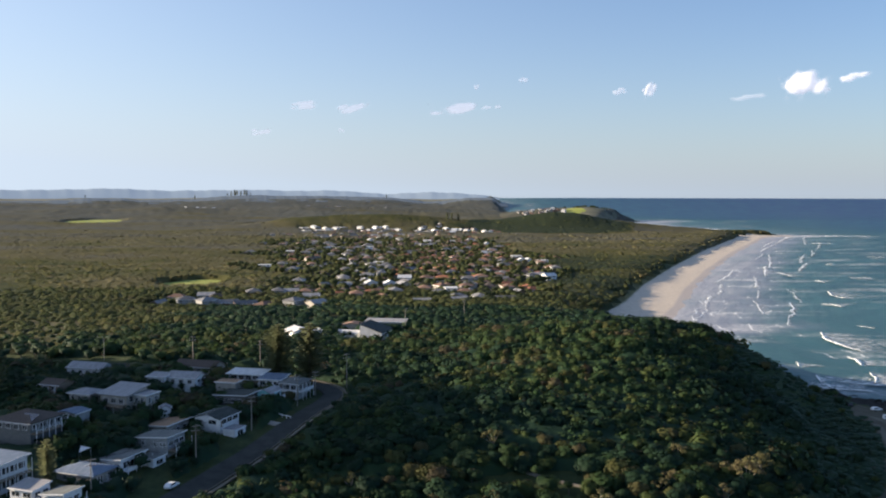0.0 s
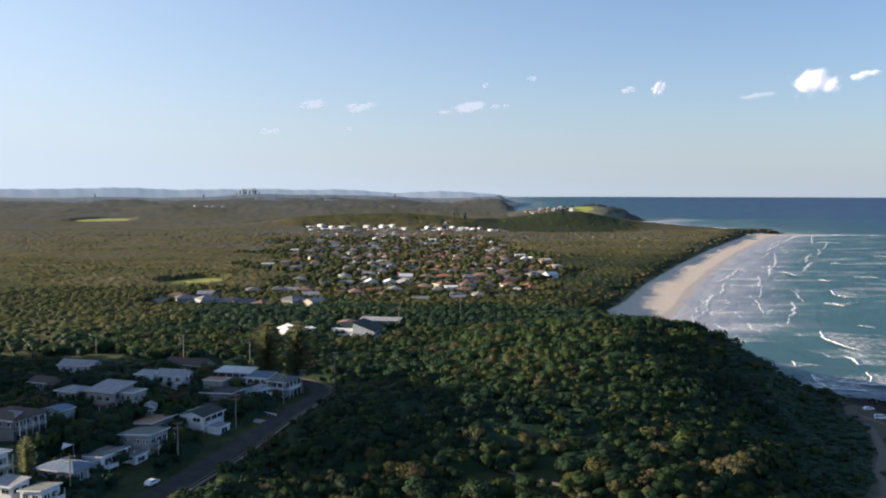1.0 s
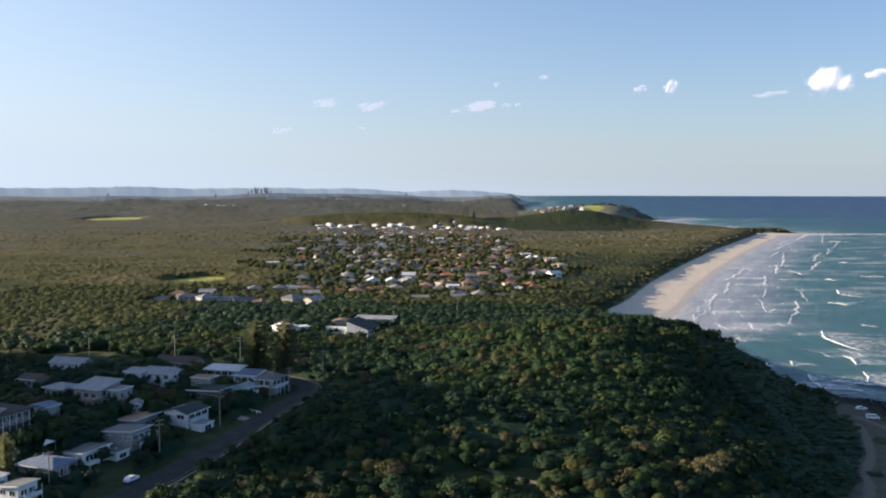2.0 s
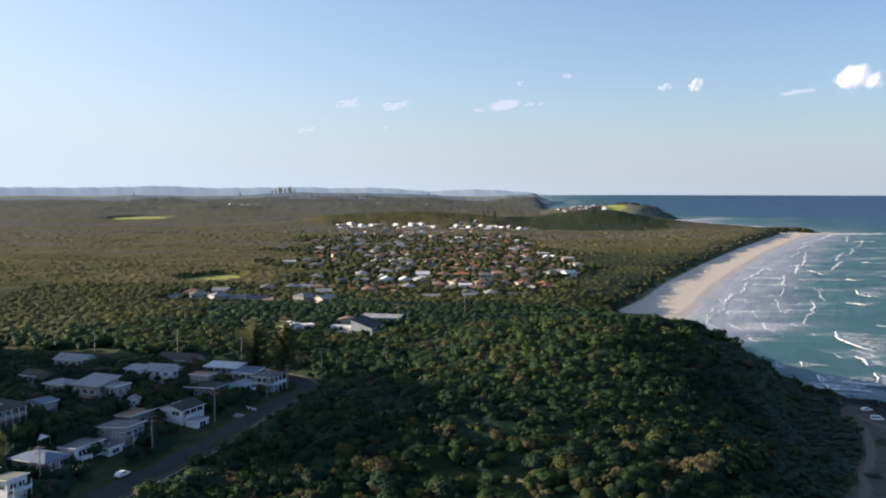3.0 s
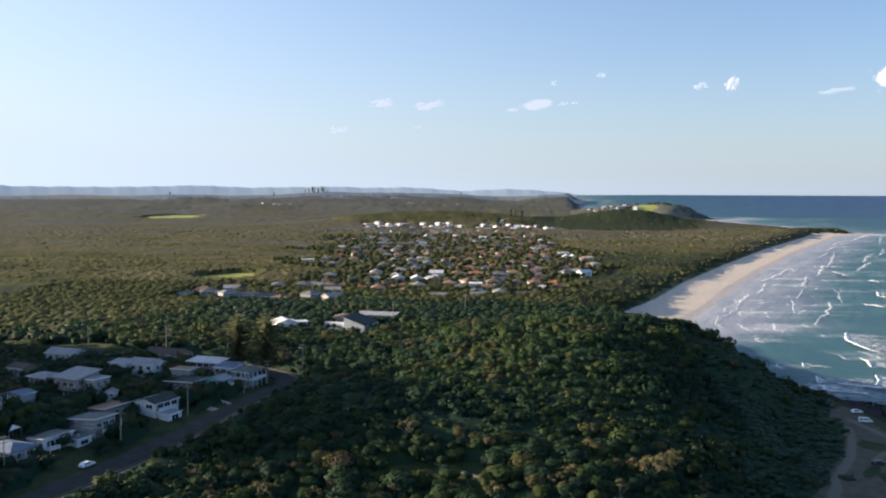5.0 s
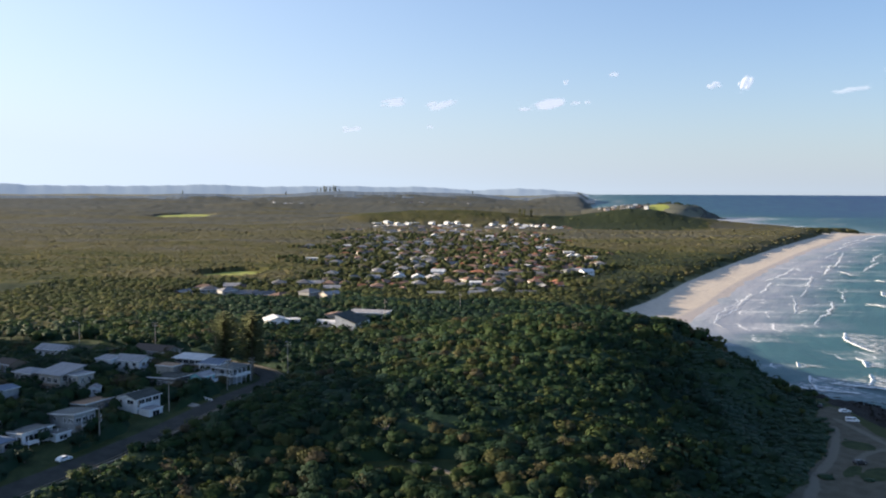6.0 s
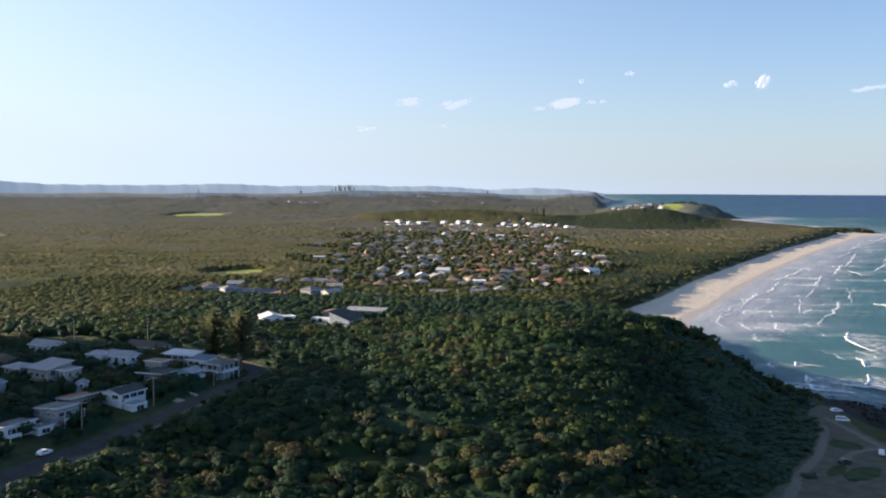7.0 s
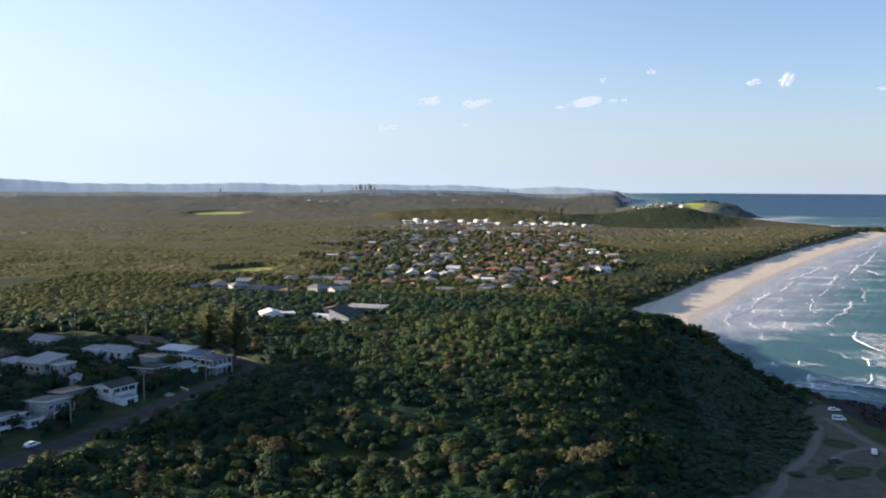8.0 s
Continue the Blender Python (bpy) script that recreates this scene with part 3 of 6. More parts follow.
def ribbon(name, line, offsets, lift, material, label, category, fn=None):
    """A strip that lies along a plan line on the ground, its edges at the offsets to the right, with a thickness."""
    t = np.gradient(line, axis=0)
    t /= np.linalg.norm(t, axis=1)[:, None]
    right = np.stack([t[:, 1], -t[:, 0]], 1)
    o = np.linspace(*offsets, 7)
    P = line[:, None] + right[:, None] * o[None, :, None]
    base = height(P[..., 0], P[..., 1])
    z = np.maximum(base, np.max(base, 1, keepdims=True) - 1.2) + lift
    top = np.concatenate([P, z[..., None]], -1)
    low = top[:, [0, -1]].copy()
    low[..., 2] -= lift + 0.8
    full = np.concatenate([low[:, :1], top, low[:, 1:]], 1)
    ob = new(name, mesh_of(name, full.reshape(-1, 3), grid_faces(len(line), 9), [material]))
    return tagged(ob, label, category, kind="structure")


make_ground()
make_sea()
ribbon("road", road_line, (-3.6, 3.6), 0.35, m_asphalt, "dark grey asphalt street that bends uphill", "road")
ribbon("kerb", road_line[:62], (3.6, 3.85), 0.45, m_path, "pale concrete kerb along the street", "kerb")
ribbon("footpath", road_line[:62], (4.5, 5.4), 0.42, m_path, "pale concrete footpath beside the street", "pavement")
ribbon("track", spline([(8, 247), (18, 250), (28, 245), (34, 242), (42, 238)], 2), (-0.7, 0.7), 0.12, m_path, "pale worn foot track across the clearing", "track")
ribbon("driveway", spline([(-57, 284), (-52.5, 281.5)], 1.5), (-1.5, 1.5), 0.3, m_concrete, "pale concrete driveway between house and street", "driveway")


# ---- houses ----
FOOT = []      # plan discs that houses, poles and cars keep free of trees: x, y, radius


def ground_at(x, y):
    return float(height(x, y))


WINDOW = {}


def window(parent, w, h, m):
    """A window: a proud frame and a dark pane; m: its pose in the house, its outside towards local -Y."""
    key = (round(w, 1), round(h, 1))
    if key not in WINDOW:
        a, b = key[0] / 2, key[1] / 2
        fr = boxes((-a, a, -0.07, 0.03, -b, -b + 0.09), (-a, a, -0.07, 0.03, b - 0.09, b), (-a, -a + 0.09, -0.07, 0.03, -b + 0.09, b - 0.09),
                   (a - 0.09, a, -0.07, 0.03, -b + 0.09, b - 0.09), (-0.04, 0.04, -0.065, 0.03, -b + 0.09, b - 0.09))
        pn = boxes((-a + 0.09, -0.04, -0.035, 0.02, -b + 0.09, b - 0.09), (0.04, a - 0.09, -0.035, 0.02, -b + 0.09, b - 0.09))
        WINDOW[key] = []
        for nm, bm, mt in (("window", fr, m_trim), ("pane", pn, m_glass)):
            me = bpy.data.meshes.new(nm)
            bm.to_mesh(me), bm.free()
            me.materials.append(mt)
            WINDOW[key].append(me)
    fr = new("window", WINDOW[key][0])
    fr.parent, fr.matrix_basis = parent, m
    pn = new("pane", WINDOW[key][1])
    pn.parent = fr
    return fr


def slab(bm, corners, thick):
    """Adds a sloped slab: corners anticlockwise from above, its top at them."""
    hi = [bm.verts.new(c) for c in corners]
    lo = [bm.verts.new((c[0], c[1], c[2] - thick)) for c in corners]
    bm.faces.new(hi), bm.faces.new(lo[::-1])
    for i in range(len(hi)):
        j = (i + 1) % len(hi)
        bm.faces.new((lo[i], lo[j], hi[j], hi[i]))


def house(label, x, y, turn, w, d, h, kind, roof, wall, rise=1.6, over=0.5, wins=(), veranda=(), solar=None, chimney=False, door=None, trim=True, drop=2.6, base_z=None, group="", floor_z=None, category="house"):
    """A house, local X along its width w, local -Y its front. wins: (side, centre along it, height of the middle, width, height).
    veranda: (side, from, to, depth, floor height, posts, rail)."""
    z = ground_at(x, y) if base_z is None else base_z
    root = new("house")
    root.matrix_basis = pose(x, y, z, 0, 0, turn)
    tagged(root, label, category, group)
    FOOT.append((x, y, max(w, d) * 0.47 + 0.8))
    a, b = w / 2, d / 2
    bm = bmesh.new()
    top = {}
    for sx, sy in ((-1, -1), (1, -1), (1, 1), (-1, 1)):
        top[sx, sy] = h + (rise * (sx + 1) / 2 if kind == "skillion_x" else rise * (sy + 1) / 2 if kind == "skillion_y" else 0)
    lo = [bm.verts.new((sx * a, sy * b, -drop)) for sx, sy in top]
    hi = [bm.verts.new((sx * a, sy * b, t)) for (sx, sy), t in top.items()]
    bm.faces.new(lo[::-1])
    if kind == "gable_x":      # ridge along X
        r = [bm.verts.new((-a, 0, h + rise)), bm.verts.new((a, 0, h + rise))]
        bm.faces.new((lo[0], lo[1], hi[1], hi[0])), bm.faces.new((lo[2], lo[3], hi[3], hi[2]))
        bm.faces.new((lo[1], lo[2], hi[2], r[1], hi[1])), bm.faces.new((lo[3], lo[0], hi[0], r[0], hi[3]))
        bm.faces.new((hi[0], hi[1], r[1], r[0])), bm.faces.new((hi[2], hi[3], r[0], r[1]))
    elif kind == "gable_y":
        r = [bm.verts.new((0, -b, h + rise)), bm.verts.new((0, b, h + rise))]
        bm.faces.new((lo[1], lo[2], hi[2], hi[1])), bm.faces.new((lo[3], lo[0], hi[0], hi[3]))
        bm.faces.new((lo[0], lo[1], hi[1], r[0], hi[0])), bm.faces.new((lo[2], lo[3], hi[3], r[1], hi[2]))
        bm.faces.new((hi[1], hi[2], r[1], r[0])), bm.faces.new((hi[3], hi[0], r[0], r[1]))
    else:
        bm.faces.new(hi)
        for i in range(4):
            j = (i + 1) % 4
            bm.faces.new((lo[i], lo[j], hi[j], hi[i]))
    part("wall", bm, wall, root)
    bm = bmesh.new()
    o, tk = over, 0.16
    A, B = a + o, b + o
    if kind == "gable_x":
        k = rise * o / b
        slab(bm, [(-A, -B, h - k + tk), (A, -B, h - k + tk), (A, 0, h + rise + tk), (-A, 0, h + rise + tk)], tk)
        slab(bm, [(A, B, h - k + tk), (-A, B, h - k + tk), (-A, 0, h + rise + tk), (A, 0, h + rise + tk)], tk)
    elif kind == "gable_y":
        k = rise * o / a
        slab(bm, [(A, -B, h - k + tk), (A, B, h - k + tk), (0, B, h + rise + tk), (0, -B, h + rise + tk)], tk)
        slab(bm, [(-A, B, h - k + tk), (-A, -B, h - k + tk), (0, -B, h + rise + tk), (0, B, h + rise + tk)], tk)
    elif kind == "hip":
        e = max(0.3, (a - b)) if a > b else 0.0
        f = max(0.3, (b - a)) if b > a else 0.0
        c = [bm.verts.new(p) for p in ((-A, -B, h + 0.03), (A, -B, h + 0.03), (A, B, h + 0.03), (-A, B, h + 0.03), (-A, -B, h + 0.15), (A, -B, h + 0.15), (A, B, h + 0.15), (-A, B, h + 0.15))]
        bm.faces.new(c[3::-1])
        for i in range(4):
            bm.faces.new((c[i], c[(i + 1) % 4], c[4 + (i + 1) % 4], c[4 + i]))
        p, q = (bm.verts.new((-e, -f, h + rise)), bm.verts.new((e, f, h + rise))) if (e or f) else (bm.verts.new((0, 0, h + rise)),) * 2
        if p is q:
            for i in range(4):
                bm.faces.new((c[4 + i], c[4 + (i + 1) % 4], p))
        elif e:
            bm.faces.new((c[4], c[5], q, p)), bm.faces.new((c[5], c[6], q)), bm.faces.new((c[6], c[7], p, q)), bm.faces.new((c[7], c[4], p))
        else:
            bm.faces.new((c[4], c[5], p)), bm.faces.new((c[5], c[6], q, p)), bm.faces.new((c[6], c[7], q)), bm.faces.new((c[7], c[4], p, q))
    else:
        gx, gy = (rise / w if kind == "skillion_x" else 0), (rise / d if kind == "skillion_y" else 0)
        tz = lambda px, py: h + rise / 2 * (kind != "flat") + gx * px + gy * py + tk + 0.02
        slab(bm, [(sx * A, sy * B, tz(sx * A, sy * B)) for sx, sy in ((-1, -1), (1, -1), (1, 1), (-1, 1))], tk)
    part("roof", bm, m_roofs[roof], root)
    if trim and kind in ("skillion_x", "skillion_y", "flat"):
        zz = lambda sx, sy: h + (rise / 2 if kind != "flat" else 0) + gx * sx * A + gy * sy * B
        bm = bmesh.new()
        for (s0, s1) in (((-1, -1), (1, -1)), ((1, -1), (1, 1))):
            p, q = Vector((s0[0] * A, s0[1] * B, zz(*s0))), Vector((s1[0] * A, s1[1] * B, zz(*s1)))
            nrm = Vector((q.y - p.y, p.x - q.x, 0)).normalized() * 0.05
            slab(bm, [p + nrm * 1.2 + Vector((0, 0, 0.22)), q + nrm * 1.2 + Vector((0, 0, 0.22)), q + nrm * 0.1 + Vector((0, 0, 0.22)), p + nrm * 0.1 + Vector((0, 0, 0.22))], 0.3)
        part("fascia", bm, m_trim, root, "white painted fascia board")
    elif trim:
        for s in (-1, 1):
            lo, hi = sorted((s * (B + 0.004), s * (B + 0.1))) if kind != "gable_y" else sorted((s * (A + 0.004), s * (A + 0.1)))
            part("gutter", boxes((-A, A, lo, hi, h - 0.14, h + 0.05) if kind != "gable_y" else (lo, hi, -B, B, h - 0.14, h + 0.05)), m_trim, root)
    sides = {"front": (0, -b, 0), "right": (a, 0, 90), "back": (0, b, 180), "left": (-a, 0, -90)}

    def on(side, u, zc):
        px, py, t = sides[side]
        return pose(px, py, zc, 0, 0, t) @ pose(u, 0, 0)
    for side, u, zc, ww, hh in wins:
        window(root, ww * (1.0 if group else 1.2), hh * (1.0 if group else 1.15), on(side, u, zc))
    for side, u0, u1, dep, fl, posts, rail in veranda:
        m = on(side, 0, 0)
        part("deck", box(bmesh.new(), u0, u1, -dep, -0.005, fl - 0.22, fl, m), m_timber if rail != "white" else m_trim, root)
        for k in range(posts):
            u = u0 + 0.1 + (u1 - u0 - 0.2) * k / max(1, posts - 1)
            part("post", box(bmesh.new(), u - 0.07, u + 0.07, -dep, -dep + 0.14, -drop, fl - 0.22, m), m_trim, root)
            if rail != "low":
                part("post", box(bmesh.new(), u - 0.06, u + 0.06, -dep + 0.01, -dep + 0.13, fl, h - 0.05, m), m_trim, root)
        if rail == "solid" or rail == "white":
            part("balustrade", box(bmesh.new(), u0, u1, -dep - 0.04, -dep + 0.004, fl - 0.1, fl + 0.95, m), m_white, root, "solid white balustrade")
        elif rail == "bars":
            part("handrail", box(bmesh.new(), u0, u1, -dep - 0.03, -dep + 0.05, fl + 0.92, fl + 1.0, m), m_trim, root)
            for k in range(int((u1 - u0) / 0.6)):
                u = u0 + 0.3 + 0.6 * k
                part("baluster", box(bmesh.new(), u - 0.025, u + 0.025, -dep, -dep + 0.04, fl, fl + 0.92, m), m_trim, root)
    if door:
        side, u, fl = door
        part("door", box(bmesh.new(), u - 0.45, u + 0.45, -0.05, 0.02, fl, fl + 2.05, on(side, 0, 0)), m_timber, root, "brown timber door")
    if solar:
        x0, y0, nx, ny, zt, tilt = solar
        for i in range(nx):
            for j in range(ny):
                m = pose(x0, y0, zt, tilt) @ pose(i * 1.08, j * 1.7, 0)
                part("solar_panel", box(bmesh.new(), -0.5, 0.5, -0.8, 0.8, 0.06, 0.1, m), m_solar, root, "dark blue solar panel")
    if chimney:
        part("chimney", boxes((a * 0.3, a * 0.3 + 0.6, 0.2, 0.8, h, h + rise + 0.9)), m_brick, root)
    return root


W2 = lambda side, n, span, zc, ww=1.4, hh=1.2: [(side, -span / 2 + span * (i + 0.5) / n, zc, ww, hh) for i in range(n)]

STREET = -20      # the houses stand square to the street
house("white weatherboard house with dark green gable roof beside the street", -71.1, 277.3, STREET, 9, 10.5, 5.3, "gable_y", "dark", m_white, 1.3, 0.5, base_z=20.6,
      wins=[("front", 1.8, 4.2, 2.4, 1.2), ("front", -2.4, 4.2, 0.9, 0.9)] + W2("right", 3, 9.5, 4.2, 2.4, 1.4), door=("right", -4.4, 2.65))
house("white block garage below a gabled house", -64.6, 272.6, STREET, 4.2, 6, 2.5, "flat", "light", m_white, 0, 0.15, base_z=20.4, wins=[("right", 0, 1.2, 2.6, 1.6)], category="garage")
house("pale grey two-storey rendered house with skillion roof", -82.2, 255.6, STREET, 11, 8, 5.6, "skillion_x", "grey", m_greywall, 1.0, 0.6, base_z=19.4,
      wins=[("front", -2.9, 4.3, 0.9, 1.1), ("front", 1.4, 4.3, 0.9, 1.1), ("front", 3.4, 4.4, 0.8, 1.1), ("front", 4.5, 4.4, 0.8, 1.1), ("front", 3.0, 1.5, 1.0, 1.0)] + W2("right", 3, 7.5, 4.6, 1.7, 1.2),
      veranda=[("right", -3.8, 3.8, 2.8, 2.9, 3, "solid")], door=("front", -1, 0.1))
house("white two-level house with dark skillion roof and balcony", -88.6, 242.8, STREET, 7.3, 10.5, 4.7, "skillion_x", "grey", m_white, 0.6, 0.5, base_z=18.2,
      wins=[("front", -2.4, 3.4, 1.6, 1.2), ("front", 0.2, 3.4, 1.6, 1.2), ("front", 2.4, 3.3, 1.4, 1.5)] + W2("right", 3, 9, 3.5, 2.2, 1.6), veranda=[("right", -5.2, 5.2, 2.4, 2.4, 4, "white")])
house("flat-roofed white garage beside a white house", -81.4, 245.6, STREET, 5, 5.5, 2.8, "flat", "grey", m_white, 0, 0.3, base_z=19.2, wins=[("right", 0, 1.5, 2.4, 1.2)], category="garage")
house("cream house with blue-grey steel hip roof", -94, 231, STREET, 12, 8.5, 3.9, "hip", "blue", m_cream, 1.5, 0.7, base_z=19.0,
      wins=W2("front", 3, 9, 2.6, 1.2, 1.1) + W2("right", 2, 7, 2.6, 1.6, 1.2), veranda=[("right", -4, 2, 2.0, 1.2, 3, "bars")], door=("front", 4.2, 0.6))
house("large two-storey white house with glazed verandas", -114, 220.5, STREET, 10, 14, 7.2, "skillion_y", "blue", m_white, 0.7, 0.8, base_z=20.6,
      wins=W2("right", 5, 13, 5.6, 1.9, 1.6) + W2("right", 5, 13, 2.2, 1.8, 1.8) + W2("front", 3, 9, 5.6, 1.8, 1.6) + W2("front", 3, 9, 2.2, 1.8, 1.8), veranda=[("right", -7, 7, 1.8, 3.8, 6, "bars")])
house("low white garden building with a white steel roof", -100, 212, STREET, 7, 5.5, 4.0, "skillion_y", "light", m_white, 0.7, 0.4, base_z=20.6, wins=W2("front", 2, 7, 2.8, 2.2, 1.1) + W2("right", 2, 5, 2.8))
house("white house with grey steel skillion roof", -91, 209, STREET, 6.5, 6, 4.4, "skillion_x", "grey", m_white, 0.7, 0.5, base_z=19.8, wins=W2("front", 2, 6, 3.2, 1.6, 1.2) + W2("right", 2, 5, 3.2, 1.6, 1.2), veranda=[("right", -2.8, 2.8, 1.8, 2.0, 3, "solid")])
house("big pale house with wide light steel roof", -104.8, 289.4, STREET, 10.5, 10, 6.0, "skillion_y", "light", m_cream, 1.5, 0.9, trim=False, base_z=24.4,
      wins=W2("right", 3, 9, 4.6, 1.6, 1.7) + W2("front", 3, 9, 4.0, 1.7, 1.4), veranda=[("front", -5, 5, 2.2, 2.6, 4, "low")], door=("front", -4.6, 0.5))
house("cream wing with a flat pale roof", -96.8, 287.8, STREET, 5, 7, 6.0, "flat", "light", m_cream, 0, 0.3, base_z=24.2, wins=W2("front", 2, 4.2, 4.2, 1.2, 1.9) + W2("right", 2, 6, 4.2, 1.2, 1.6))
house("small pale house with light steel hip roof", -119, 294.5, STREET, 8.5, 7, 3.8, "hip", "light", m_cream, 1.4, 0.7, base_z=25.4, wins=W2("front", 3, 8, 2.4, 1.2, 1.2) + W2("right", 2, 6, 2.4, 1.2, 1.2))
house("brown tiled house with solar panels and posted veranda", -119, 252.6, STREET, 13, 12, 5.0, "hip", "brown", m_darkwall, 2.4, 0.8, base_z=26.3, drop=3,
      wins=W2("right", 4, 11, 3.7, 1.8, 1.4) + W2("front", 4, 12, 3.7, 1.5, 1.3), veranda=[("right", -6, 6, 2.2, 2.2, 6, "bars")], solar=(1.5, -4.4, 5, 2, 5.75, 21))
house("low shed with pale blue steel roof", -112.6, 268, STREET, 7, 6, 3.0, "gable_y", "blue", m_greywall, 0.6, 0.4, base_z=26.2, wins=W2("front", 2, 6, 1.8))
house("low brick house with rusted tan steel roof", -85, 272.6, STREET, 6.8, 11, 3.6, "skillion_x", "tan", m_cream, 0.5, 0.8, base_z=20.9, wins=W2("front", 3, 6.4, 2.0, 1.4, 1.1) + W2("right", 3, 10, 2.0), door=("right", 4.4, 0.0))
house("white house with pale blue gable roof among trees", -93, 320, -12, 11, 8, 3.9, "gable_x", "light", m_white, 1.6, 0.6, base_z=25.4, wins=W2("right", 2, 6, 2.6) + W2("front", 3, 10, 2.6))
house("pale flat-roofed wing beside a gabled house", -102.5, 319, -12, 7, 6, 3.8, "skillion_y", "light", m_white, 0.5, 0.4, base_z=25.8, wins=W2("front", 2, 6, 2.2))
house("brown-roofed gabled brick house behind the street", -95, 345, -15, 17, 9, 4.0, "gable_x", "brown", m_cream, 1.9, 0.6, base_z=24.4, wins=W2("right", 2, 7, 2.6, 1.1) + W2("front", 4, 15, 2.6, 1.3))
house("two-storey house with pale flat steel roof", -72, 327, -12, 12.5, 6.5, 5.2, "skillion_y", "white", m_greywall, 0.5, 0.9, base_z=24.0, wins=W2("front", 4, 11, 4.0, 1.8, 1.4) + W2("right", 2, 6, 4.0, 1.6, 1.3), veranda=[("front", -6, 6, 1.6, 2.8, 4, "low")])
house("pale blue skillion-roofed house beside Norfolk pines", -61.5, 320.5, -14, 8.5, 7, 5.2, "skillion_y", "blue", m_white, 0.7, 0.6, base_z=23.4, wins=W2("front", 3, 8, 3.8, 1.7, 1.4))
house("two-storey corner house with wrap-around white veranda", -52.8, 316.5, STREET, 6.8, 8, 5.7, "hip", "grey", m_greywall, 1.2, 1.4, base_z=22.6,
      wins=W2("front", 2, 6, 4.2, 1.9, 1.6) + W2("right", 3, 7.5, 4.2, 1.8, 1.6) + W2("front", 2, 6, 1.5, 1.6, 1.3), veranda=[("front", -3.4, 3.4, 1.8, 2.9, 4, "white"), ("right", -4, 4, 1.8, 2.9, 4, "white")])
house("dark-clad house with grey roof and pale fascia", -70.8, 303.2, STREET, 12, 9, 4.2, "skillion_x", "dark", m_darkwall, 0.6, 0.7, base_z=22.5, wins=W2("front", 4, 11, 2.7, 1.3, 1.3) + W2("right", 2, 8, 2.8, 1.8, 1.4))
house("turquoise and white house front with stepped roof", -60, 305, STREET, 5.2, 7, 4.6, "gable_y", "light", m_teal, 1.2, 0.5, base_z=22.6, wins=[("front", 0, 3.4, 2.2, 1.5), ("front", 0, 1.3, 2.0, 1.4)] + W2("right", 2, 6, 3.2, 1.6, 1.5), veranda=[("right", -3.3, 3.3, 1.8, 2.4, 3, "white")])
house("flat tan-roofed carport behind a dark house", -76, 313.5, -14, 7.5, 5.5, 3.8, "flat", "tan", m_cream, 0, 0.4, base_z=25.0, category="carport")
house("white gabled bungalow with pale roof beside a lawn", -137, 343, -15, 15, 8, 3.6, "gable_x", "light", m_white, 1.7, 0.6, base_z=24.5, wins=W2("front", 4, 13, 2.2, 1.3) + W2("right", 2, 6, 2.2))
house("small brown timber house among shrubs", -134, 306, STREET, 8, 7, 4.4, "gable_x", "brown", m_timber, 1.4, 0.5, base_z=25.2, wins=W2("front", 2, 7, 3.2, 1.6), veranda=[("front", -4, 4, 1.8, 1.8, 4, "bars")])
house("tiny white garden shed with gable roof", -89.6, 284, 20, 3.4, 4, 2.2, "gable_y", "light", m_white, 0.8, 0.25, base_z=24.3, wins=[("front", 0, 1.3, 1.0, 0.8)], category="shed")
# school hall and its neighbours among the trees
house("white weatherboard hall with a broad dark roof among trees", -32.5, 433, -15, 11, 16, 7.4, "skillion_x", "dark", m_white, -3.6, 0.5, base_z=24.8, wins=W2("front", 3, 9, 1.8, 1.6, 0.9) + W2("right", 5, 14, 2.4, 1.6, 1.1), category="hall", trim=False)
house("low white annexe beside the hall", -46.5, 437, -10, 11, 8, 3.2, "gable_x", "white", m_white, 1.3, 0.4, base_z=23.6, wins=W2("front", 3, 10, 3, 1.3))
house("long pale flat-roofed classroom behind the hall", -29.5, 463, -8, 20, 8, 4.4, "skillion_y", "light", m_greywall, 0.6, 0.8, wins=W2("front", 5, 18, 3.0, 1.8, 1.3), base_z=24.4)
FOOT += [(-37, 421, 9), (-30, 418, 7), (-50, 430, 3), (-74, 415, 7), (-20, 440, 7)]
house("pale curved-roof shed behind the hall", -46, 455, -8, 9, 7, 4.2, "gable_y", "terra", m_cream, 0.9, 0.4)
house("white house with bright white steel roof among trees", -69, 424, 30, 10, 11, 4.8, "gable_y", "white", m_white, 1.5, 0.5, wins=W2("front", 2, 8, 3.5, 1.8, 1.3) + W2("right", 3, 9, 3.5, 1.5, 1.2), veranda=[("front", -5, 5, 2.0, 2.2, 4, "white")])
house("low white wing beside a white house", -64, 432, 30, 8, 6, 4.0, "flat", "white", m_white, 0, 0.4, wins=W2("front", 2, 7, 2.6))

FOOT += [(-98, 240, 4.5), (-134, 335, 6), (-142, 336, 5), (-102, 281, 5), (-121, 287, 5), (-90, 313, 5), (-112, 262, 4)]
FOOT += [(-65, 271, 5), (-77, 248, 5), (-84, 237, 4), (-82, 266, 4), (-69, 268, 4), (-72, 296, 4)]
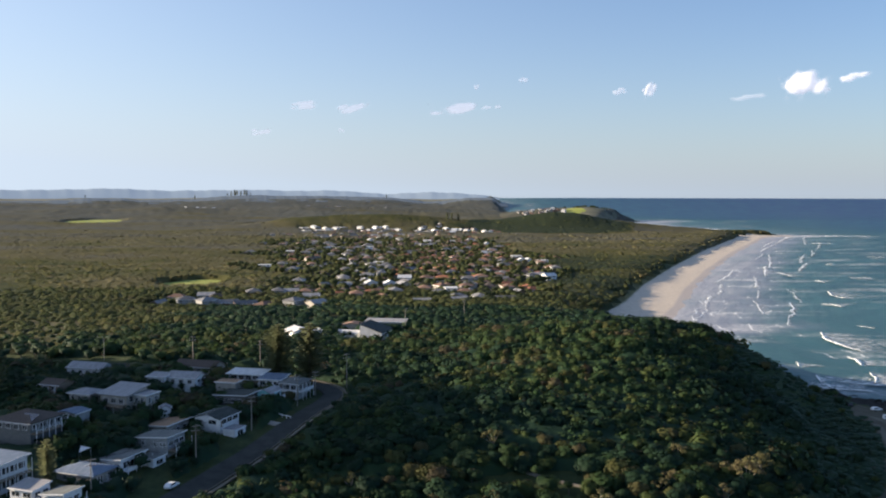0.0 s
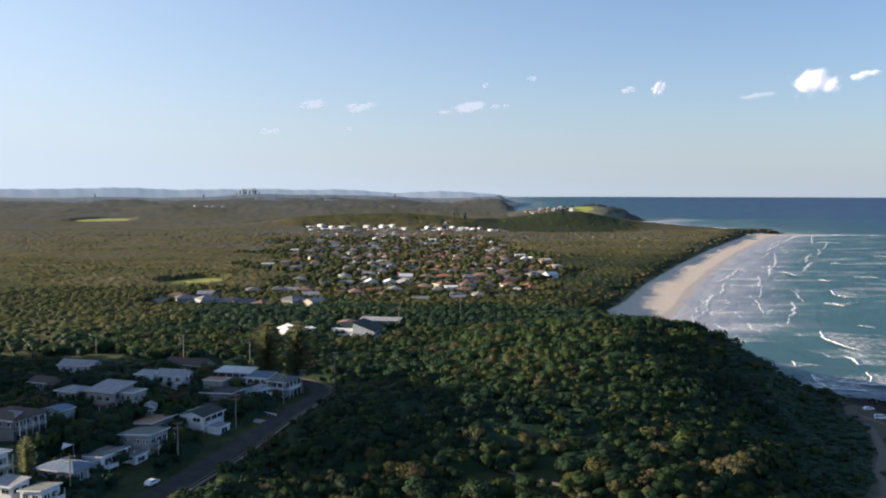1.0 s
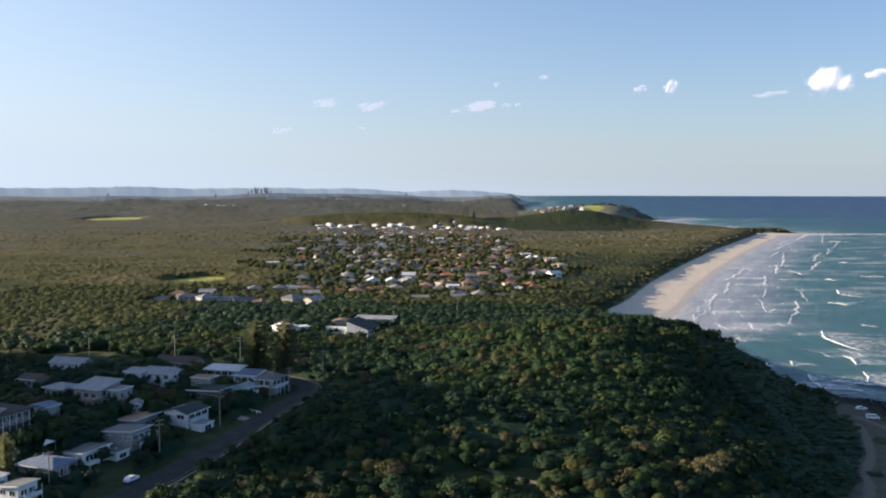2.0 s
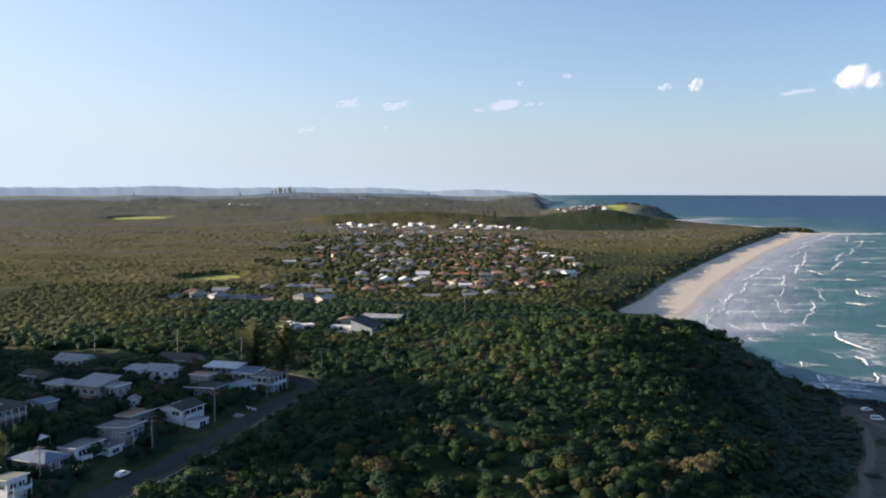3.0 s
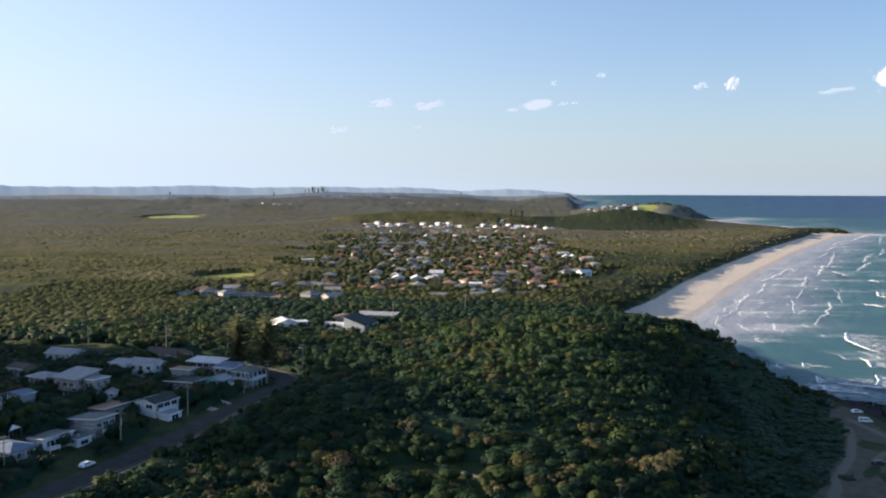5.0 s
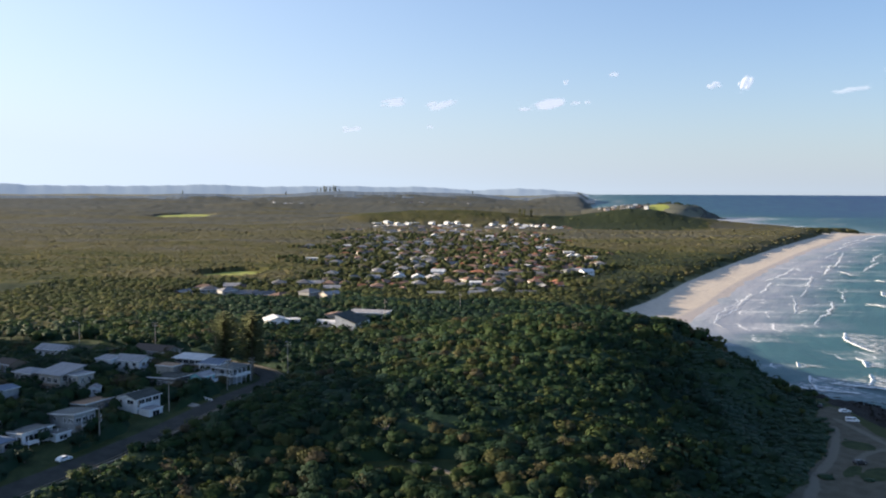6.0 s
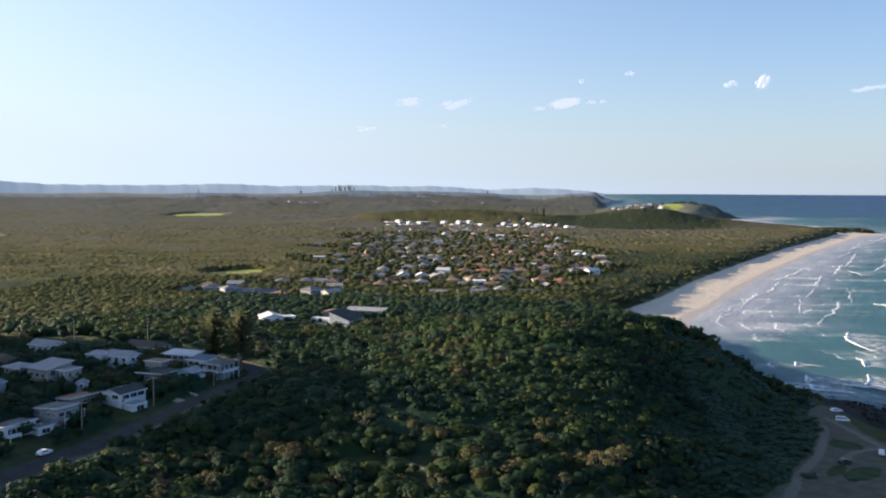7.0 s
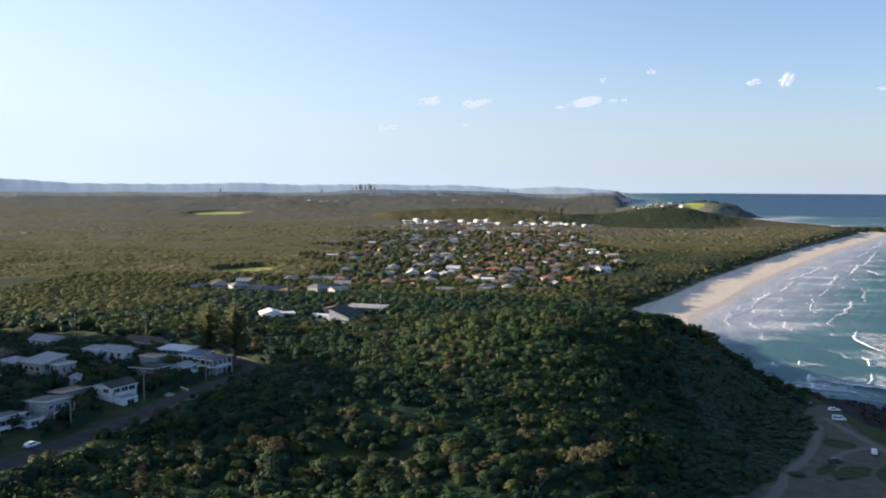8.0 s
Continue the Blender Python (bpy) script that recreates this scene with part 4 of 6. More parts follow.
# the town: a few kinds of house, repeated with different turns
TOWN = "houses of the town"
kinds = []
for label, w, d, h, kd, rf, wl, rs in (
        ("cream brick house with terracotta tiled hip roof", 15, 11, 3.6, "hip", "orange", m_cream, 2.4),
        ("brick house with faded terracotta tiled roof", 14, 10, 3.6, "hip", "terra", m_brick, 2.3),
        ("two-storey rendered house with terracotta roof", 12, 10, 5.8, "hip", "terra", m_cream, 2.2),
        ("two-storey house with slate grey tiled roof", 13, 10, 5.8, "hip", "slate", m_greywall, 2.2),
        ("low brick house with slate grey gable roof", 15, 9, 3.6, "gable_x", "slate", m_brick, 2.2),
        ("white two-storey house with white gable roof", 10, 12, 6.2, "gable_y", "white", m_white, 2.2),
        ("pale rendered house with light steel roof", 12, 10, 5.0, "gable_x", "light", m_cream, 1.8),
        ("white modern house with flat white roof", 13, 10, 6.4, "flat", "white", m_white, 0.0),
        ("dark brown tiled brick house", 15, 11, 3.8, "hip", "brown", m_brick, 2.4),
        ("bright white terrace house with flat white roof", 21, 9, 4.4, "flat", "white", m_white, 0.0)):
    z = h - 1.2
    kinds.append((label, w, d, h, kd, rf, wl, rs, W2("front", 3, w - 1, z, 1.8, 1.3) + W2("right", 2, d - 1, z, 1.6, 1.3) + ([("front", 0, 1.5, 3.0, 1.6)] if h > 5 else [])))
rng = np.random.default_rng(5)
protos = {}
far_homes = []


def town_house(k, x, y, turn, ridge=False):
    label, w, d, h, kd, rf, wl, rs, wins = kinds[k]
    z = ground_at(x, y)
    if k in protos and y > 1150 and not ridge:
        far_homes.append((k, x, y, z, turn))
        FOOT.append((x, y, max(w, d) * 0.36))
    elif k not in protos:
        protos[k] = house(label, x, y, turn, w, d, h, kd, rf, wl, rs, 0.6, wins=wins, group=TOWN, trim=kd != "flat")
    else:
        copy_thing(protos[k], pose(x, y, z, 0, 0, turn))
        FOOT.append((x, y, max(w, d) * 0.4))


def town_side(y, s):
    """The ragged edge of the town: s -1 its inland side, 1 its sea side."""
    y = np.asarray(y, float)
    if s < 0:
        return np.interp(y, [680, 800, 1000, 1300, 1800], [-125, -150, -190, -250, -320]) + 30 * np.sin(y / 41) + 22 * np.sin(y / 17 + 2)
    return np.interp(y, [680, 800, 1000, 1150, 1300, 1800], [60, 95, 130, 145, 105, 70]) + 14 * np.sin(y / 37 + 1) + 9 * np.sin(y / 15)


spots = []
for row in range(46):
    y = 690 + row * 23 * (1 + row * 0.004)
    left, right = float(town_side(y, -1)), float(town_side(y, 1))
    x = left + rng.uniform(0, 14)
    while x < right:
        edge = min((x - left) / 60, (right - x) / 40, 1.0)
        if rng.random() < (0.3 + 0.45 * edge) * float(np.interp(y, [1350, 1700], [1, 0.6])):
            spots.append((x + rng.uniform(-2, 2), y + rng.uniform(-5, 5)))
        x += rng.uniform(16, 22)
for x, y in spots:
    warm = x > np.interp(y, [700, 1200, 1800], [-60, -60, -40])
    p = [0.24, 0.22, 0.18, 0.11, 0.09, 0.02, 0.03, 0.01, 0.1] if warm else [0.05, 0.14, 0.12, 0.22, 0.22, 0.02, 0.04, 0.01, 0.18]
    town_house(int(rng.choice(9, p=p)), x, y, float(rng.choice([0, 90, 180, 270]) + rng.normal(8, 12)))
for i in range(11):
    x, y = -196 + (i % 8) * 15 + rng.uniform(-4, 4), 622 + (i // 8) * 38 + rng.uniform(-8, 8)
    town_house(int(rng.choice([3, 1, 4, 6, 8, 8])), x, y, float(rng.uniform(0, 90)))
    FOOT.append((x - 2, y - 11, 8))
for x, y, k in ((-62, 762, 5), (-46, 764, 5), (-81, 694, 0), (-120, 700, 6), (-99, 668, 6), (104, 1083, 5), (120, 1075, 7), (95, 1150, 7), (-15, 640, 6), (12, 668, 6)):
    town_house(k, x, y, 10.0)
# the white terrace on the ridge behind the town
for i in range(44):
    u = i / 43
    if math.sin(u * 19 + 1) > 0.72:
        continue
    town_house(9 if i % 3 else 5, -340 + 385 * u + rng.uniform(-4, 4), 1930 + 20 * math.sin(u * 3) + rng.uniform(-30, 30), float(rng.uniform(30, 62)), True)
# scattered roofs farther off
for x0, x1, y0, y1, n in ((-60, 120, 1880, 2050, 16), (240, 395, 2840, 2930, 34), (-1000, -700, 3200, 3320, 22), (-560, -200, 3250, 3400, 14)):
    for i in range(n):
        town_house(int(rng.choice([1, 3, 4, 6, 8, 5])), rng.uniform(x0, x1), rng.uniform(y0, y1), float(rng.uniform(0, 360)))


V, Q, M, mats = [], [], [], []
n0 = 0
for k, x, y, z, turn in far_homes:
    m = pose(x, y, z, 0, 0, turn)
    for ob in protos[k].children_recursive:
        mt = ob.data.materials[0]
        if mt not in mats:
            mats.append(mt)
        mm = m @ (ob.parent.matrix_basis if ob.parent is not protos[k] else Matrix()) @ ob.matrix_basis
        V += [mm @ v.co for v in ob.data.vertices]
        for f in ob.data.polygons:
            c = list(f.vertices)
            for i in range(1, len(c) - 1):
                Q.append((n0 + c[0], n0 + c[i], n0 + c[i + 1])), M.append(mats.index(mt))
        n0 = len(V)
tagged(new("distant_houses", mesh_of("distant_houses", np.array(V), np.array(Q), mats, M)), "distant town houses with tiled and steel roofs", "houses", kind="stuff")


# ---- trees ----
def ico(sub):
    bm = bmesh.new()
    bmesh.ops.create_icosphere(bm, subdivisions=sub, radius=1)
    v, f = np.array([p.co for p in bm.verts]), np.array([[p.index for p in q.verts] for q in bm.faces])
    bm.free()
    return v, f


def crown(seed, sub, leaves, size, lobes=7, flat=0.8, open_=0.0, out=1.0):
    """A leafy crown of about unit radius: an uneven heart of several lobes, covered with small leaf tufts. Returns vertices and triangles."""
    g = np.random.default_rng(seed)
    c = [(0, 0, -0.05)]
    R_ = [0.62]
    for i in range(lobes):
        t, e = i * 2.4 + g.uniform(0, 1), g.uniform(-0.25, 0.9)
        q = g.uniform(0.4, 0.62)
        c.append((q * math.cos(t) * math.cos(e), q * math.sin(t) * math.cos(e), q * math.sin(e)))
        R_.append(g.uniform(0.3, 0.48))
    c, R_ = np.array(c), np.array(R_)

    def reach(u):
        k = u @ c.T
        s = k * k - (c ** 2).sum(1) + R_ ** 2
        return np.where(s > 0, k + np.sqrt(np.maximum(s, 0)), 0.3).max(1)
    v, f = ico(sub)
    verts = [v * (reach(v) * (0.86 - open_) * g.uniform(0.93, 1.03, len(v)))[:, None]]
    faces = [f]
    if leaves:
        u = g.normal(size=(leaves, 3))
        u[:, 2] += 0.45
        u /= np.linalg.norm(u, axis=1)[:, None]
        p = u * (reach(u) * g.uniform(0.86 * out, 1.08 * out, leaves))[:, None]
        nrm = u + g.normal(size=(leaves, 3)) * 0.22
        nrm /= np.linalg.norm(nrm, axis=1)[:, None]
        a = np.cross(nrm, g.normal(size=(leaves, 3)))
        a /= np.linalg.norm(a, axis=1)[:, None]
        b = np.cross(nrm, a)
        s = (size * g.uniform(0.55, 1.35, leaves))[:, None]
        q = np.stack([p - a * s, p - b * s * 0.7 + nrm * s * 0.3, p + a * s * 0.9, p + b * s * 0.75], 1).reshape(-1, 3)
        i = len(v) + np.arange(leaves)[:, None] * 4
        faces += [i + [0, 1, 2], i + [0, 2, 3]]
        verts.append(q)
    verts = np.concatenate(verts)
    faces = np.concatenate(faces)
    if flat < 0.6:
        faces = faces[verts[faces][:, :, 2].max(1) > 0]
    verts[:, 2] *= flat
    return verts, faces


def outward(v):
    """The round of a crown at its points: away from a spot low in its heart."""
    o = v - (0, 0, -0.75)
    return o / np.linalg.norm(o, axis=1)[:, None]


def forest(name, label, spots, shapes, material, trunk=True, smooth=True):
    """Many trees as one sheet of woodland: spots of x, y, z, radius, tree height, tint."""
    V, Fc, M, T, N = [], [], [], [], []
    n0 = 0
    g = np.random.default_rng(len(spots))
    which = g.integers(0, len(shapes), len(spots))
    turn = g.uniform(0, math.tau, len(spots))
    cosv, sinv = np.cos(turn), np.sin(turn)
    for k, (v, f) in enumerate(shapes):
        s = spots[which == k]
        if not len(s):
            continue
        c, sn = cosv[which == k][:, None], sinv[which == k][:, None]
        X = (v[:, 0] * c - v[:, 1] * sn) * s[:, 3:4] + s[:, 0:1]
        Y = (v[:, 0] * sn + v[:, 1] * c) * s[:, 3:4] + s[:, 1:2]
        lift = s[:, 4] - 0.72 * s[:, 3]
        Z = v[:, 2] * s[:, 3:4] + (s[:, 2] + lift)[:, None]
        V.append(np.stack([X, Y, Z], -1).reshape(-1, 3))
        o = outward(v)
        N.append(np.stack([o[:, 0] * c - o[:, 1] * sn, o[:, 0] * sn + o[:, 1] * c, o[:, 2] + 0 * c], -1).reshape(-1, 3))
        Fc.append((f[None] + (np.arange(len(s)) * len(v))[:, None, None] + n0).reshape(-1, 3))
        T.append(np.repeat(s[:, 5], len(v)))
        M.append(np.zeros(len(s) * len(f), int))
        n0 += len(s) * len(v)
        if trunk:
            a = np.arange(4) * math.tau / 4
            ring = np.stack([np.cos(a), np.sin(a)], 1)
            lo = np.concatenate([s[:, None, :2] + ring * (0.06 * s[:, 3])[:, None, None], np.repeat((s[:, 2] - 0.4)[:, None, None], 4, 1)], -1)
            hi = np.concatenate([s[:, None, :2] + ring * (0.03 * s[:, 3])[:, None, None], np.repeat((s[:, 2] + lift)[:, None, None], 4, 1)], -1)
            V.append(np.concatenate([lo, hi], 1).reshape(-1, 3))
            q = np.array([[i, (i + 1) % 4, 4 + (i + 1) % 4] for i in range(4)] + [[i, 4 + (i + 1) % 4, 4 + i] for i in range(4)])
            Fc.append((q[None] + (np.arange(len(s)) * 8)[:, None, None] + n0).reshape(-1, 3))
            N.append(np.tile((0, 0, 1), (len(s) * 8, 1)))
            T.append(np.zeros(len(s) * 8)), M.append(np.ones(len(s) * 8, int))
            n0 += len(s) * 8
    ob = new(name, mesh_of(name, np.concatenate(V), np.concatenate(Fc), [material, m_bark], np.concatenate(M), dict(tint=np.concatenate(T), outward=np.concatenate(N)), smooth))
    return tagged(ob, label, "trees", kind="stuff")


def scatter(x0, x1, y0, y1, step, seed, keep=1.0, margin=0.0, rfoot=0.0, sea_gap=54.0):
    """Jittered plan points on the land that is in nobody's way and inside the wedge of country that is seen."""
    g = np.random.default_rng(seed)
    X, Y = np.meshgrid(np.arange(x0, x1, step), np.arange(y0, y1, step))
    X, Y = (X + g.uniform(-0.45, 0.45, X.shape) * step).ravel(), (Y + g.uniform(-0.45, 0.45, Y.shape) * step).ravel()
    ok = (X > 70 - 0.75 * Y) & (X < 0.54 * Y + 30) & (g.random(len(X)) < keep)
    d = inland(X, Y)
    ok &= np.where((Y > 560) & (Y < 2300), d > sea_gap + wobble(X, Y, 9) * 7, d > 5)
    X, Y = X[ok], Y[ok]
    c = cover(X, Y)
    ok = (c["dirt"] < 0.4) & ~((X > 184) & (Y < 378)) & (c["field"] < 0.4) & (c["rock"] < 0.5) & (c["sand"] < 0.6) & (g.random(len(X)) > c["grass"] * 0.93)
    X, Y = X[ok], Y[ok]
    ok = near_line(X, Y, road_line[::2]) > 6.0 + rfoot + margin
    for fx, fy, fr in FOOT:
        ok &= (np.abs(X - fx) > fr + rfoot) | (np.abs(Y - fy) > fr + rfoot) | (np.hypot(X - fx, Y - fy) > fr + rfoot)
    return X[ok], Y[ok]


def stand(X, Y, r0, r1, tall, seed, tint_shift=0.0, mixed=0.15, even=0.0):
    """Trees at plan points: radii, heights and tints. even: how far their tops keep to one wind-clipped level."""
    g = np.random.default_rng(seed)
    rough = 1.0 if mixed > 0.1 else 0.35
    r = r0 + (r1 - r0) * g.random(len(X)) ** 1.6
    patch = wobble(X, Y, 34, 3) * 0.26 + wobble(X, Y, 13, 5) * 0.16 if mixed > 0.1 else wobble(X, Y, 120, 3) * 0.3 + wobble(X, Y, 47, 5) * 0.2
    r = r * (1 + 0.2 * rough * wobble(X, Y, 16, 7) + 0.12 * rough * wobble(X, Y, 7, 9))
    tint = np.clip(g.normal(0.4, mixed, len(X)) + patch + tint_shift, 0, 1)
    level = 0.5 * (r0 + r1) * tall * (1 + 0.18 * wobble(X, Y, 9, 4) + 0.12 * wobble(X, Y, 23, 6))
    high = (r * (1 - even) * tall + level * even) + g.uniform(-0.5, 0.9, len(X)) * rough
    return np.stack([X, Y, height(X, Y) - 0.2, r, np.maximum(high, 0.8 * r), tint], 1)


near_shapes = [crown(s, 2, 520, 0.095, lobes=9) for s in range(6)]
stuff_shapes = [crown(20 + s, 1, 74, 0.17, lobes=9, flat=0.85, out=0.98) for s in range(8)]
mid_shapes = [crown(40 + s, 1, 26, 0.15, flat=0.68, out=0.97) for s in range(8)]
plain_shapes = [crown(70 + s, 1, 14, 0.2, 6, 0.62, 0.0, 0.98) for s in range(6)]
low_shapes = [crown(80 + s, 1, 14, 0.14, 6, 0.42, -0.1) for s in range(6)]
heath_shapes = [crown(50 + s, 1, 8, 0.2, 3, 0.34, -0.16, 1.07) for s in range(6)]

# the headland scrub
X, Y = scatter(-170, 190, 170, 440, 3.9, 1, margin=1.4, rfoot=1.6)
S = stand(X, Y, 1.6, 4.8, 1.45, 2, 0.07, 0.2, 0.65)
# a few old trees stand out of the scrub
old = np.random.default_rng(12).random(len(S)) < 0.1
S[old, 3] *= 1.3
S[old, 4] *= 1.25
S = S[near_line(S[:, 0], S[:, 1], road_line) > 6.4 + S[:, 3]]
# drifts of flowering and half-bare bushes
drift = np.random.default_rng(13).random(len(S)) < 0.55 * ease(wobble(S[:, 0], S[:, 1], 15, 11), 0.3, 0.75)
S[drift, 5] = np.clip(S[drift, 5] + 0.38, 0, 1)
low = ease(S[:, 0], 96, 126) * ease(S[:, 1], 430, 395)
S = S[np.random.default_rng(14).random(len(S)) > 0.97 * low]
picked = (S[:, 0] > -32) & (S[:, 0] < 105) & (S[:, 1] > 222) & (S[:, 1] < 345)
order = np.argsort(S[:, 1] + 1e6 * ~picked)[:300]
chosen = np.zeros(len(S), bool)
chosen[order] = picked[order]
forest("scrub", "dense dark green coastal scrub covering the headland", S[~chosen], stuff_shapes, m_scrub)


def undergrowth():
    """The low tangle under and between the crowns of the headland: a lumpy sheet that sinks away at road, houses and open ground."""
    x, y = np.meshgrid(np.arange(-175, 178, 1.6), np.arange(150, 452, 1.6), indexing="ij")
    c = cover(x, y)
    keep = (1 - ease(np.maximum.reduce([c["dirt"], c["grass"], c["sand"], c["rock"]]), 0.1, 0.4)) * ease(near_line(x, y, road_line), 7, 9.5) * ease(inland(x, y), 8, 20)
    for fx, fy, fr in FOOT:
        keep *= ease(np.hypot(x - fx, y - fy), fr + 0.5, fr + 3)
    lumps = lattice(x, y, 3.1, 21) * 1.5 + lattice(x, y, 6.5, 22) * 1.6 + lattice(x, y, 1.9, 23) * 0.5
    z = height(x, y) - 0.6 + keep * (1.3 - 0.9 * ease(x, 92, 115) + lumps * (1 - 0.7 * ease(x, 92, 115)))
    tint = np.clip(0.18 + 0.3 * lattice(x, y, 4.0, 24) + 0.2 * wobble(x, y, 34, 3), 0, 1)
    gx, gy = np.gradient(z, 1.6)
    o = np.stack([-gx, -gy, np.ones_like(z)], -1)
    me = mesh_of("undergrowth", np.stack([x, y, z], -1).reshape(-1, 3), grid_faces(*x.shape)[:, ::-1], [m_scrub], attrs=dict(tint=tint, outward=o / np.linalg.norm(o, axis=-1, keepdims=True)), smooth=True)
    tagged(new("undergrowth", me), "dark green undergrowth below the headland scrub", "undergrowth", kind="stuff")


def lattice(x, y, cell, seed):
    """Smooth noise between random values on a square lattice, 0 to 1."""
    table = np.random.default_rng(seed).random((256, 256))
    a, b = x / cell, y / cell
    i, j = np.floor(a).astype(int), np.floor(b).astype(int)
    u, v = a - i, b - j
    u, v = u * u * (3 - 2 * u), v * v * (3 - 2 * v)
    i, j, i1, j1 = i % 256, j % 256, (i + 1) % 256, (j + 1) % 256
    return (table[i, j] * (1 - u) + table[i1, j] * u) * (1 - v) + (table[i, j1] * (1 - u) + table[i1, j1] * u) * v


def canopy_level(x, y):
    """The height of the closed forest over the ground, without its single crowns."""
    return 0.8 + 1.6 * ease(np.hypot(x - 40, y), 900, 640) + 0.6 * (lattice(x, y, 45, 5) * 3.0 + lattice(x, y, 130, 6) * 5.0) * ease(np.hypot(x - 40, y), 500, 800)


undergrowth()
X, Y = scatter(96, 180, 205, 436, 2.6, 71)
forest("low_scrub", "low dark green heath on the seaward slope", stand(X + 1.3 * wobble(X, Y, 2.3, 8), Y + 1.3 * wobble(X, Y, 2.1, 3), 1.2, 3.6, 1.0, 72, 0.0, 0.12, 0.6), low_shapes, m_heath, False)
# wind-bent trees along the crest of the point
g = np.random.default_rng(73)
A = np.radians(np.concatenate([g.uniform(7.6, 9.1, 34), g.uniform(6.2, 11.0, 16)]))
R = g.uniform(2935, 2985, len(A))
forest("point_trees", "dark trees along the crest of the far point", stand(40 + R * np.sin(A), R * np.cos(A), 3.0, 7.5, 1.1, 74, -0.3, 0.1), mid_shapes, m_woods)
# shrubs and small trees in the gardens along the street
X, Y = scatter(-175, -30, 190, 365, 4.0, 31, 0.8, 2.6, -1.3)
ok = near_line(X, Y, S[:, :2][(S[:, 0] < -20)]) > 2.2
forest("garden_shrubs", "dark green garden shrubs and small trees between houses", stand(X[ok], Y[ok], 1.3, 3.3, 1.55, 32, -0.1), stuff_shapes, m_scrub)
g = np.random.default_rng(9)
tree_meshes = [mesh_of("crown", v, f, [m_leaf], attrs=dict(outward=outward(v)), smooth=True) for v, f in near_shapes]


def open_tree_meshes(seed):
    """A loose vase-shaped tree of unit radius: pale stems that fan out from the foot, each with a ragged tuft of leaves on top."""
    g = np.random.default_rng(seed)
    bm, V, Fc, N, n0 = bmesh.new(), [], [], [], 0
    for k in range(11):
        a, lean = k * 2.4 + g.uniform(-0.4, 0.4), g.uniform(0.12, 0.8)
        tip = Vector((lean * math.cos(a), lean * math.sin(a), g.uniform(1.15, 1.6) - 0.45 * lean))
        knee = Vector((tip.x * 0.35, tip.y * 0.35, tip.z * 0.55))
        tube(bm, (0.03 * math.cos(a), 0.03 * math.sin(a), -0.08), knee, 0.03, 0.02, 5), tube(bm, knee, tip, 0.02, 0.008, 5)
        v, f = crown(seed * 20 + k, 1, 46, 0.2, 5, 0.8, 0.35)
        size = g.uniform(0.24, 0.4)
        V.append(v * size * (1, 1, 0.85) + np.array(tip)), Fc.append(f + n0), N.append(outward(v))
        n0 += len(v)
    stems = bpy.data.meshes.new("trunk")
    bm.to_mesh(stems), bm.free()
    stems.materials.append(m_palebark)
    return stems, mesh_of("crown", np.concatenate(V), np.concatenate(Fc), [m_dry], attrs=dict(outward=np.concatenate(N)), smooth=True)


open_trees = [open_tree_meshes(s) for s in (1, 2, 3)]


def open_tree(x, y, r, i, label, group):
    root = new("tree")
    root.matrix_basis = pose(x, y, ground_at(x, y), 0, 0, i * 77)
    tagged(root, label, "tree", group)
    for nm, me in zip(("trunk", "crown"), open_trees[i % 3]):
        ob = new(nm, me)
        ob.parent, ob.matrix_basis = root, Matrix.Scale(r, 4)


trunk_bm = bmesh.new()
tube(trunk_bm, (0, 0, -0.5), (0.04, 0.02, 1.0), 0.09, 0.05, 7)
for a in (0.4, 2.3, 4.4):
    tube(trunk_bm, (0.03, 0.01, 0.75), (0.32 * math.cos(a), 0.32 * math.sin(a), 1.35), 0.04, 0.015, 5)
trunk_mesh = bpy.data.meshes.new("trunk")
trunk_bm.to_mesh(trunk_mesh), trunk_bm.free()
trunk_mesh.materials.append(m_bark)


def tree(x, y, z, r, tall, mesh, label, group):
    root = new("tree")
    root.matrix_basis = pose(x, y, z) @ Matrix.Scale(1, 4)
    tagged(root, label, "tree", group)
    tk, cr = new("trunk", trunk_mesh), new("crown", mesh)
    tk.parent = cr.parent = root
    up = tall - 0.72 * r
    tk.matrix_basis = Matrix.LocRotScale((0, 0, 0), Euler((0, 0, x)), (r * 0.9, r * 0.9, up))
    cr.matrix_basis = Matrix.LocRotScale((0, 0, up), Euler((0, 0, x * 7.0)), (r, r, r))
    return root


for i, s in enumerate(S[chosen]):
    if g.random() < 0.04:
        open_tree(s[0], s[1], s[3] * 1.15, i, "pale grey-green thin-leaved coastal tree on the headland", "trees on the headland")
    else:
        tree(*s[:5], tree_meshes[i % 6], "round dense coastal tree on the headland slope", "trees on the headland")
for i, (x, y, r) in enumerate(((84, 242, 5.2), (89, 247, 5.6), (80, 245, 3.6), (97, 240, 3.4), (99, 236, 2.6), (58, 233, 3.4), (62, 236, 3.8), (69, 240, 3.0), (71, 233, 2.6), (14, 231, 3.6), (20, 233, 2.4), (43, 234, 2.6))):
    open_tree(x, y, r, i, "pale dry open-crowned tree at the foot of the slope", "pale trees")

